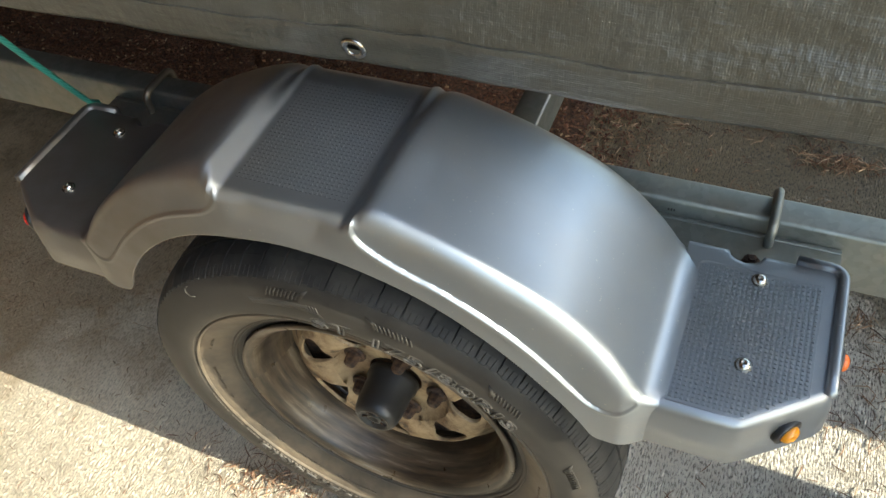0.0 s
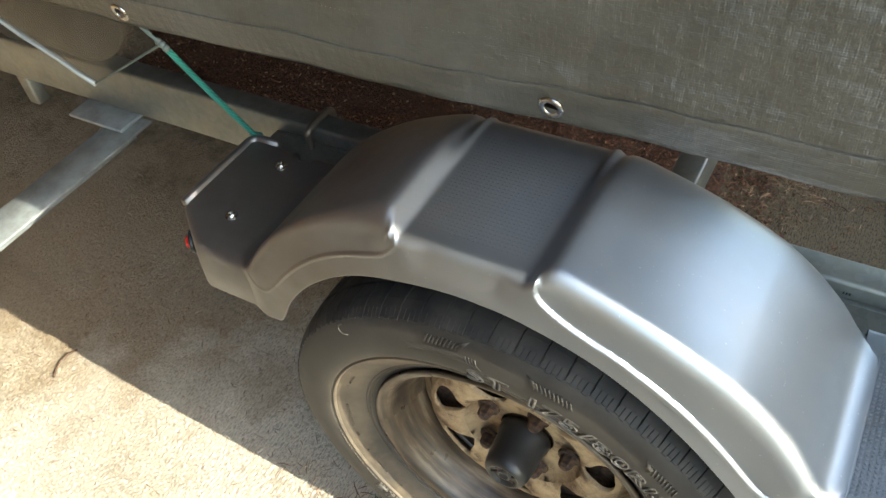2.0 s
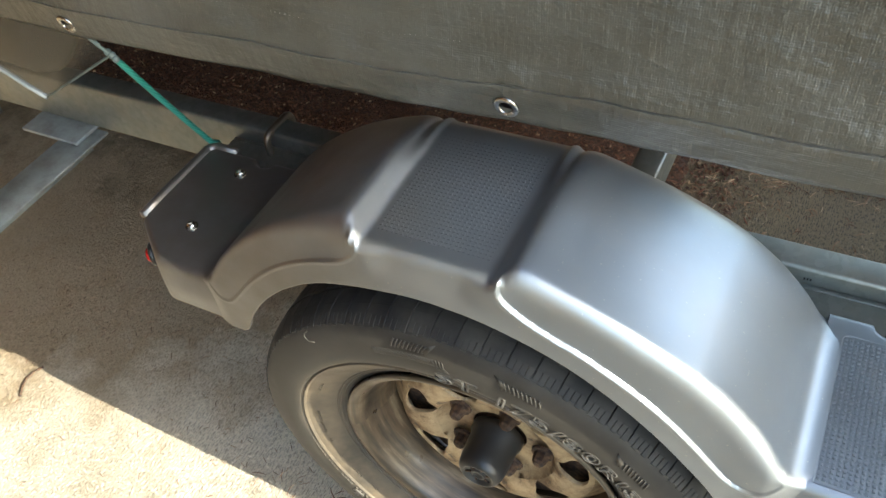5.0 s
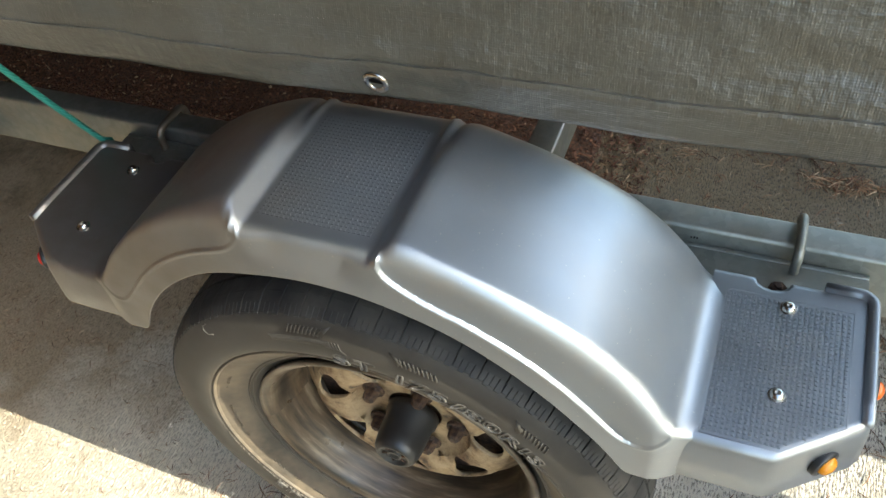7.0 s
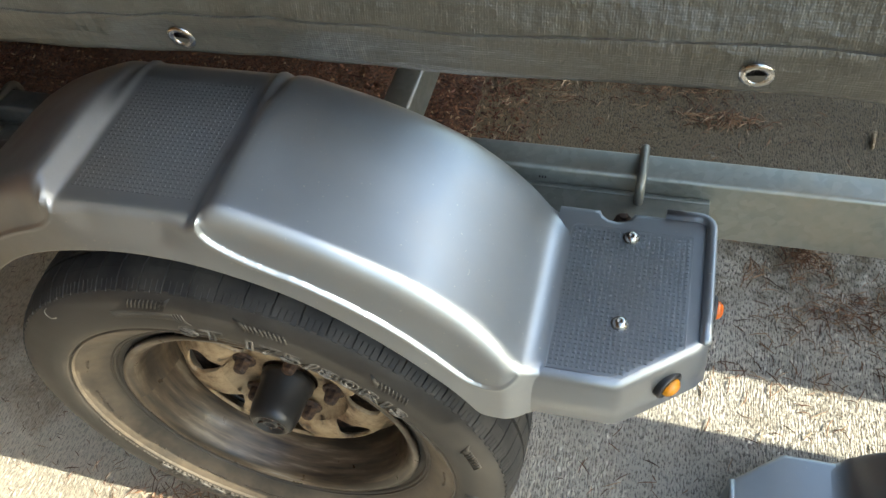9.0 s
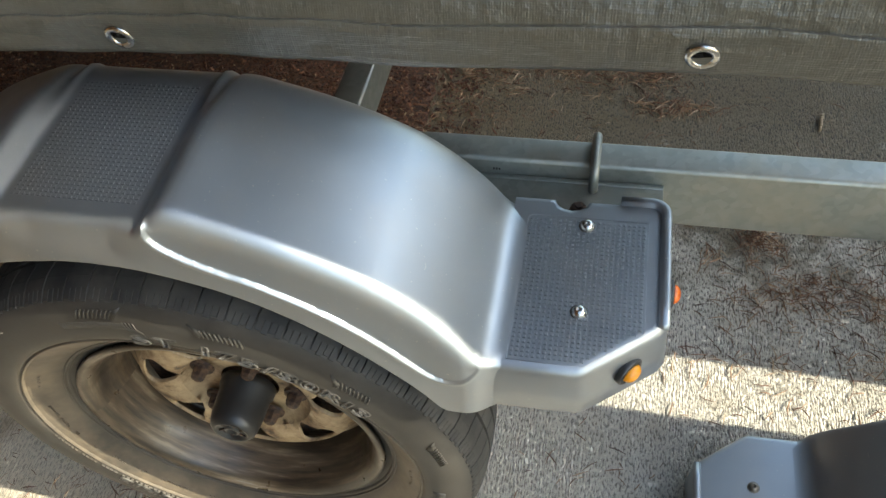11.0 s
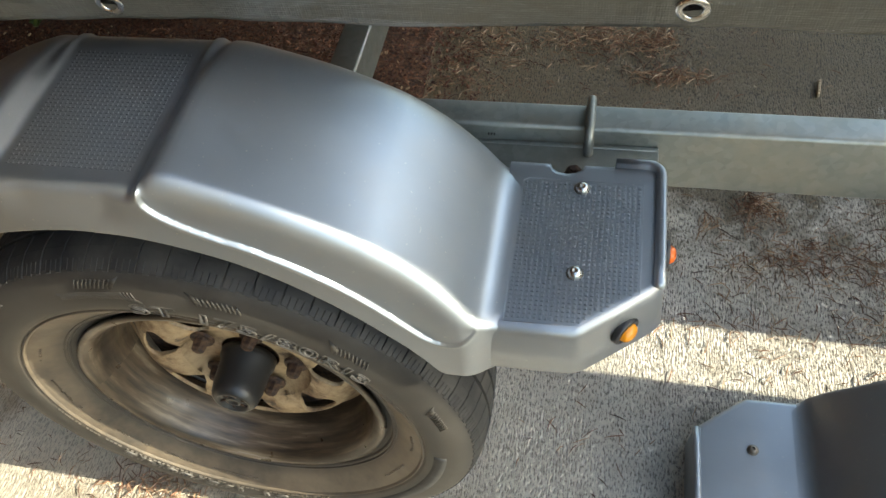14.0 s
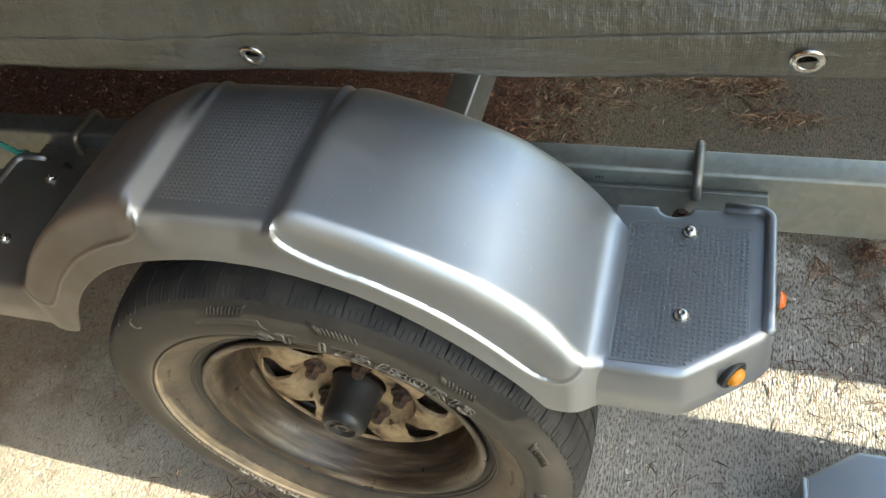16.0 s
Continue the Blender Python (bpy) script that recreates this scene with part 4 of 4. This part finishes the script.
part("base_plate", bm, GALVPALE, frame_t, "galvanised mounting plate")
bm = bmesh.new()
box(bm, -0.797, -0.792, -1.1, 0.18, 0.405, 0.4550, 0.001, 1)
box(bm, -0.797, -0.732, -1.1, 0.18, 0.4540, 0.4590, 0.001, 1)
part("outrigger_arm", bm, GALVPALE, frame_t, "galvanised angle-iron arm")
bm = bmesh.new()
box(bm, -1.064, -1.036, 0.180, 0.206, 0.405, 0.466, 0.004, 2)
part("stub_post", bm, GALV, frame_t)


# ---- boat under the cover ----
# unseen hull; its brown and short end are set to suit the fender's reflections
HULL, nt, b = material("brown_hull_paint", (0.105, 0.082, 0.060), 0.45)
rough_from(nt, b, noise_node(nt, 20), 0.35, 0.6)
bm = bmesh.new()
sect = ((1.25, 0.60), (0.72, 0.70), (0.36, 0.80), (0.24, 1.15), (0.28, 1.55), (2.22, 1.55), (2.26, 1.15), (2.14, 0.80), (1.78, 0.70))
ends = [[bm.verts.new((x, 1.25 + (y - 1.25) * w, z + (1 - w) * 0.25)) for y, z in sect] for x, w in ((-3.1, 0.45), (-2.4, 0.80), (-1.4, 0.97), (0.0, 1.0), (0.30, 1.0))]
for a, c in zip(ends, ends[1:]):
    for k in range(len(sect)):
        bm.faces.new((a[k], a[(k + 1) % len(sect)], c[(k + 1) % len(sect)], c[k]))
bm.faces.new(ends[0])
bm.faces.new(ends[-1])
tagged(part("boat_hull", bm, HULL, sharp=30), "unseen brown boat hull sitting under the grey cover", "boat")
bm = bmesh.new()
box(bm, -2.6, 0.2, 1.21, 1.29, 0.556, 0.60, 0.004, 2)
part("keel_bunk", bm, GALV, frame_t, "galvanised keel support")


# ---- boat cover ----
cover = thing("boat_cover", "weathered silver-grey tarpaulin hung over the boat", "boat cover")


def cover_y(x, z):
    """How far back the cloth hangs: soft folds and a lean."""
    w = 0.006 * math.sin(5.1 * x + 0.6) + 0.004 * math.sin(11.3 * x + 2.0 * z) + 0.012 * noise.noise((1.6 * x, 2.2 * z, 3.0))
    up = max(0.0, z - 0.757)
    w += 0.0022 * noise.noise((7 * x, 26 * z, 1.0)) + 0.0012 * noise.noise((45 * x, 7 * z, 5.0))
    return 0.0530 + w * min(1, 0.30 + 2.5 * up) - 0.0075 * min(1.0, up / 0.036) + 0.006 * min(1.0, max(0.0, up - 0.036) / 0.045) + 0.10 * up + 0.32 * max(0.0, up - 0.30) ** 1.5


def cover_edge(x):
    q = max(0.0, min(1.0, (x - 0.05) / 0.42))
    return 0.7582 + 0.0095 * q * q * (3 - 2 * q) + 0.0035 * math.sin(3.1 * x + 1) + 0.0020 * math.sin(17 * x) + 0.0007 * math.sin(61 * x + 3 * math.sin(9 * x)) + 0.012 * max(0.0, x - 0.5)


bm = bmesh.new()
cols = [-3.0 + 0.06 * k for k in range(0, 30)] + [-1.2 + 0.008 * k for k in range(0, 306)]
ups = [0, 0.004, 0.010, 0.02, 0.030, 0.0335, 0.0345, 0.0347, 0.0358, 0.0360, 0.042, 0.052, 0.06, 0.075] + [0.09 + 0.022 * k for k in range(0, 42)]
grid = []
for x in cols:
    e = cover_edge(x)
    col = []
    for u in ups:
        # a hem that stands a little proud, folded under and stitched along its top
        hem = -0.0022 if u < 0.0346 else (0.0034 if u < 0.0359 else 0.0)
        col.append(bm.verts.new((x, cover_y(x, e + u) + hem + (0.0012 if u == 0 else 0), e + u)))
    grid.append(col)
for a, c in zip(grid, grid[1:]):
    for k in range(len(ups) - 1):
        bm.faces.new((a[k], a[k + 1], c[k + 1], c[k]))
cloth = part("cloth", bm, TARP, cover, sharp=40)
sol = cloth.modifiers.new("thick", "SOLIDIFY")
sol.thickness, sol.offset = 0.0012, 1
bm = bmesh.new()
for up, proud, first, count in ((0.0045, 0.0026, -0.72, 380), (0.0660, 0.0004, -0.45, 320)):
    for k in range(count):
        x = first + k * 0.0050
        e = cover_edge(x) + up
        y = cover_y(x, e) - proud
        q = 0.0018 * (0.7 + 0.6 * noise.noise((31 * x, 9 * up, 0)))
        tube(bm, [(x - q, y, e - 0.8 * q), (x + q, y - 0.0003, e + 0.8 * q)], 0.00075 if up < 0.01 else 0.00045, 4)
tagged(part("hem_stitching", bm, THREAD, cover, "pale stitching along the hem"), kind="stuff")
# top of the cover, closing it over the boat
bm = bmesh.new()
yt, zt = cover_y(0, 0.763 + ups[-1]) , 0.763 + ups[-1]
rows = [[bm.verts.new((x, yt + d, zt + 0.25 * d - 0.10 * d * d)) for d in (-0.02, 0.3, 0.7, 1.1, 1.6, 2.1, 2.5)] for x in (-3.0, -1.0, 0.2, 1.24)]
for a, c in zip(rows, rows[1:]):
    for k in range(6):
        bm.faces.new((a[k], a[k + 1], c[k + 1], c[k]))
part("top_cloth", bm, TARP, cover)
for x in (-0.493, 0.018, 0.444, 0.870):
    bm = bmesh.new()
    lathe(bm, ((0.0054, -0.001), (0.0054, 0.0006), (0.0062, 0.0015), (0.0078, 0.0018), (0.0100, 0.0012), (0.0108, 0.0)), 28)
    z = cover_edge(x) + 0.0150
    eye = part("eyelet", bm, STEEL, cover, "bright metal eyelet", m=pose(x, cover_y(x, z) - 0.0030, z, 102.0, 0, 0) @ Matrix.Diagonal((1.10, 1.10, 1.2, 1)))
    bm = bmesh.new()
    lathe(bm, ((0.0056, 0.0004), (0.0001, 0.0004)), 20)
    part("eyelet_hole", bm, DARKHOLE, eye)


# ---- cord, plastic panel and roller by the beam ----
def sagging(a, c, sag, n=12):
    a, c = Vector(a), Vector(c)
    return [a.lerp(c, k / n) - Vector((0, 0, sag * 4 * (k / n) * (1 - k / n))) for k in range(n + 1)]


rope = thing("tie_cord", "teal cord tied from the cover's eyelet to the fender step", "rope")
KNOT = (-0.462, 0.060, 0.728)
bm = bmesh.new()
tube(bm, sagging(KNOT, (-0.4515, 0.133, 0.5505), 0.002) + [Vector((-0.4520, 0.1440, 0.541)), Vector((-0.4500, 0.1440, 0.520))], 0.0038, 10)
part("teal_length", bm, CORD, rope)
bm = bmesh.new()
tube(bm, sagging((-0.493, 0.047, 0.7805), KNOT, 0.003), 0.0020, 8)
tube(bm, sagging((-0.493, 0.047, 0.7805), (-0.468, 0.056, 0.742), -0.004), 0.0014, 8)
for k, (dx, dz) in enumerate(((0.0, 0.0), (0.004, -0.004), (-0.004, 0.003))):
    lathe(bm, [(0.0044 * math.sin(a), -0.0044 * math.cos(a)) for a in [0.01 + 0.31 * q for q in range(11)]], 12, m=pose(KNOT[0] + dx, KNOT[1], KNOT[2] + dz))
part("grey_length", bm, GREYCORD, rope, "thin dark grey cord with a knot")

panel = thing("plastic_panel", "smoky clear plastic sheet tied up beside the beam", "plastic sheet")
P0, PA, PB = Vector((-0.693, 0.100, 0.592)), Vector((0.231, -0.038, 0.137)), Vector((-0.166, 0.0, 0.074))
quad = [P0, P0 + PA, P0 + PA + PB * 2.2, P0 + PB * 2.6]
nrm = PA.cross(PB).normalized() * 0.003
bm = bmesh.new()
front = [bm.verts.new(p) for p in quad]
back = [bm.verts.new(p + nrm) for p in quad]
bm.faces.new(front)
bm.faces.new(back[::-1])
for k in range(4):
    bm.faces.new((front[k], front[(k + 1) % 4], back[(k + 1) % 4], back[k]))
part("sheet", bm, CLEAR, panel, smooth=False)
for a, c, r, mat, text in ((quad[0], quad[3], 0.0042, CLEAREDGE, "pale rounded edge"), (quad[0], quad[1], 0.0016, GREYCORD, "dull grey edge")):
    bm = bmesh.new()
    tube(bm, [a.lerp(c, k / 14) + nrm * (0.5 + 0.25 * math.sin(2.1 * k)) for k in range(15)], r, 8)
    part("edge_strip", bm, mat, panel, text)

roller = thing("keel_roller", "black rubber roller resting on the trailer beam", "roller")
bm = bmesh.new()
lathe(bm, [(0.0, -0.11), (0.030, -0.110), (0.044, -0.104), (0.049, -0.085), (0.045, -0.04), (0.043, 0.0), (0.045, 0.04), (0.049, 0.085), (0.044, 0.104), (0.030, 0.110), (0.0, 0.11)], 32)
part("rubber_body", bm, TREAD, roller, m=pose(-0.885, 0.197, 0.6005, 0, 90, 0))


# ---- litter on the ground ----
def from_lists(name, verts, faces, mat, label, category):
    me = bpy.data.meshes.new(name)
    me.from_pydata(verts, [], faces)
    me.materials.append(mat)
    return tagged(new(name, me), label, category, kind="stuff")


def add_needle(verts, faces, rnd, x, y, z, length, thick, heading, lift):
    """A dry needle: a bent three-sided sliver."""
    base, bend = len(verts), rnd.gauss(0, 0.45)
    px, py = x, y
    for k in range(4):
        h = heading + bend * (k / 3 - 0.5)
        sx, sy = -math.sin(h) * thick, math.cos(h) * thick
        zz = z + lift * (1 - (2 * k / 3 - 1) ** 2)
        t = 0.4 if k in (0, 3) else 1.0
        verts += [(px + sx * t, py + sy * t, zz), (px - sx * t, py - sy * t, zz), (px, py, zz + thick * 1.6 * t)]
        px, py = px + math.cos(h) * length / 3, py + math.sin(h) * length / 3
    for k in range(3):
        a = base + 3 * k
        faces += [(a, a + 3, a + 5, a + 2), (a + 1, a + 2, a + 5, a + 4), (a, a + 1, a + 4, a + 3)]


rnd = random.Random(11)
verts, faces = [], []
# x, y, spread in x, spread in y, how many, heap height
DRIFTS = ((0.39, 0.99, 0.11, 0.045, 420, 0.016), (0.52, 0.885, 0.065, 0.018, 150, 0.010), (0.500, 0.995, 0.03, 0.03, 120, 0.014),
          (0.674, 0.552, 0.026, 0.024, 190, 0.016), (0.597, 0.505, 0.016, 0.014, 40, 0.007), (0.72, 0.455, 0.065, 0.030, 190, 0.006),
          (0.66, 0.415, 0.07, 0.035, 110, 0.004), (0.83, 0.43, 0.06, 0.05, 210, 0.006), (0.92, 0.50, 0.08, 0.07, 190, 0.005),
          (0.62, 0.310, 0.16, 0.016, 90, 0.004), (0.84, 0.33, 0.07, 0.03, 90, 0.004), (0.12, 0.95, 0.10, 0.08, 300, 0.008), (0.08, 0.82, 0.08, 0.08, 120, 0.004),
          (0.25, 0.82, 0.12, 0.08, 40, 0.003), (0.60, 0.75, 0.30, 0.20, 70, 0.002), (-0.22, -0.075, 0.10, 0.030, 170, 0.005),
          (-0.10, 0.02, 0.10, 0.05, 110, 0.006), (-0.75, -0.28, 0.40, 0.16, 130, 0.002), (-0.55, -0.32, 0.10, 0.05, 70, 0.003),
          (-0.95, 0.12, 0.22, 0.06, 100, 0.003), (-0.80, 0.30, 0.40, 0.28, 420, 0.002), (-0.45, 0.05, 0.22, 0.12, 120, 0.002), (-0.70, 0.50, 0.35, 0.14, 300, 0.004), (0.65, 0.25, 0.2, 0.04, 40, 0.002), (0.42, 0.08, 0.10, 0.08, 24, 0.001), (0.0, 0.62, 0.3, 0.12, 160, 0.004))
for cx, cy, sx, sy, count, heap in DRIFTS:
    for _ in range(int(count * (0.72 if cx > 0.55 and 0.28 < cy < 0.60 else 1.15))):
        dx, dy = rnd.gauss(0, 0.72), rnd.gauss(0, 0.72)
        z = 0.0006 + max(0.0, heap * (1 - (dx * dx + dy * dy))) * rnd.random()
        add_needle(verts, faces, rnd, cx + dx * sx, cy + dy * sy, z, rnd.uniform(0.010, 0.030) * (0.6 if cx < -0.3 else 1.15 if cx > 0.5 else 1.0), rnd.uniform(0.0005, 0.0010) * (0.75 if cx < -0.3 else 1.0), rnd.uniform(0, 6.283), rnd.uniform(0.0, 0.006))
from_lists("pine_needle_litter", verts, faces, NEEDLE, "dry brown pine needles scattered on the concrete", "pine needles")

# leaf mould under the boat
bm = bmesh.new()
nx, ny = 120, 80
rows = []
for i in range(nx + 1):
    x = -3.0 + 3.12 * i / nx
    row = []
    for j in range(ny + 1):
        y = 0.36 + 2.3 * j / ny
        edge = min((0.04 + 0.09 * noise.noise((4 * y, 1.0, 0.0)) - x) / 0.10, (y - 0.64 - 0.05 * noise.noise((2.5 * x, 4.0, 0.0))) / 0.10)
        z = 0.010 * max(-0.4, min(1.0, edge)) + 0.006 * noise.noise((9 * x, 9 * y, 0.0)) + 0.005 * noise.noise((31 * x, 31 * y, 2.0))
        row.append(bm.verts.new((x, y, z if edge > 0 else min(z, -0.004))))
    rows.append(row)
for a, c in zip(rows, rows[1:]):
    for k in range(ny):
        bm.faces.new((a[k], a[k + 1], c[k + 1], c[k]))
tagged(part("leaf_mould", bm, MULCH), "dark reddish-brown bark and leaf mould under the boat", "leaf mould", kind="stuff")

verts, faces = [], []
for _ in range(15000):
    x = rnd.uniform(-1.9, 0.03) if rnd.random() < 0.97 else 0.03 + abs(rnd.gauss(0, 0.06))
    y = 0.63 + abs(rnd.gauss(0, 0.36))
    l, w, h = rnd.uniform(0.0016, 0.0052) * (2.6 if rnd.random() < 0.05 else 1), rnd.uniform(0.0009, 0.0024), rnd.uniform(0.0006, 0.002)
    m = pose(x, y, (0.011 if x < 0.03 else 0.002) + rnd.uniform(0, 0.012 if x < 0.03 else 0.002), rnd.uniform(-35, 35), rnd.uniform(-35, 35), rnd.uniform(0, 360))
    base = len(verts)
    for sz in (-1, 1):
        for px, py in ((-l, -w * 0.5), (-l * 0.3, -w), (l * 0.7, -w * 0.7), (l, w * 0.3), (l * 0.1, w), (-l * 0.8, w * 0.6)):
            verts.append(tuple(m @ Vector((px, py, sz * h))))
    faces += [tuple(base + 6 + k for k in range(6)), tuple(base + 5 - k for k in range(6))]
    faces += [(base + k, base + (k + 1) % 6, base + 6 + (k + 1) % 6, base + 6 + k) for k in range(6)]
from_lists("bark_chips", verts, faces, CHIP, "small reddish bark chips and dead leaves", "bark chips")

# single bits that stand out
bm = bmesh.new()
for k in range(7):
    box(bm, 0.795 + 0.001 * k, 0.800 + 0.0012 * k, 0.842 + 0.0062 * k, 0.8485 + 0.0062 * k, 0.001, 0.012 + 0.002 * math.sin(k), 0.0012, 1)
tagged(part("bark_scrap", bm, TAN), "curled tan scrap of bark on the concrete", "bark")
bm = bmesh.new()
tube(bm, [(-0.948, -0.045, 0.003), (-0.955, -0.062, 0.005), (-0.957, -0.080, 0.005), (-0.948, -0.100, 0.004), (-0.940, -0.112, 0.003)], 0.0022, 6)
tagged(part("twig", bm, RUSTY), "short dark curved twig on the sunlit concrete", "twig")


def leaf(length, width, m):
    """A folded leaf blade with a little thickness."""
    t = bmesh.new()
    rings = []
    for k in range(7):
        u = k / 6
        w = width * math.sin(math.pi * min(1.0, 0.06 + 0.94 * u)) ** 0.8 + 0.0003
        z = 0.25 * length * u * (1 - u)
        rings.append([t.verts.new(p) for p in ((length * u, -w, z + 0.3 * w), (length * u, 0, z), (length * u, w, z + 0.3 * w), (length * u, 0, z - 0.0006))])
    for a, c in zip(rings, rings[1:]):
        for k in range(4):
            t.faces.new((a[k], a[(k + 1) % 4], c[(k + 1) % 4], c[k]))
    t.faces.new(rings[0])
    t.faces.new(rings[-1])
    bmesh.ops.transform(t, matrix=m, verts=t.verts)
    return t


GREEN, nt, b = material("weed_green", (0.10, 0.16, 0.03), 0.6)
nt.links.new(mix(nt, ramp(nt, noise_node(nt, 60), (0.4, g(0.0)), (0.65, g(1.0))), (0.09, 0.15, 0.03), (0.20, 0.24, 0.06)), b.inputs["Base Color"])
TANLEAF, nt, b = material("dead_leaf", (0.34, 0.22, 0.08), 0.7)
nt.links.new(mix(nt, ramp(nt, noise_node(nt, 90), (0.4, g(0.0)), (0.65, g(1.0))), (0.36, 0.24, 0.09), (0.22, 0.13, 0.05)), b.inputs["Base Color"])
weed = thing("weed", "small green weed sprouting from the leaf mould", "weed", m=pose(-0.943, 0.964, 0.014))
for az, tilt, size in ((10, -40, 0.030), (80, -55, 0.026), (150, -35, 0.030), (220, -50, 0.024), (300, -30, 0.028), (350, -70, 0.034)):
    part("leaf", leaf(size, size * 0.28, pose(0, 0, 0, 0, 0, az) @ pose(0, 0, 0, 0, tilt, 0)), GREEN, weed)
tagged(part("fallen_leaf", leaf(0.050, 0.011, pose(-0.612, 1.055, 0.026, 15, -25, 60)), TANLEAF), "curled yellow-tan dead leaf on the leaf mould", "leaf")
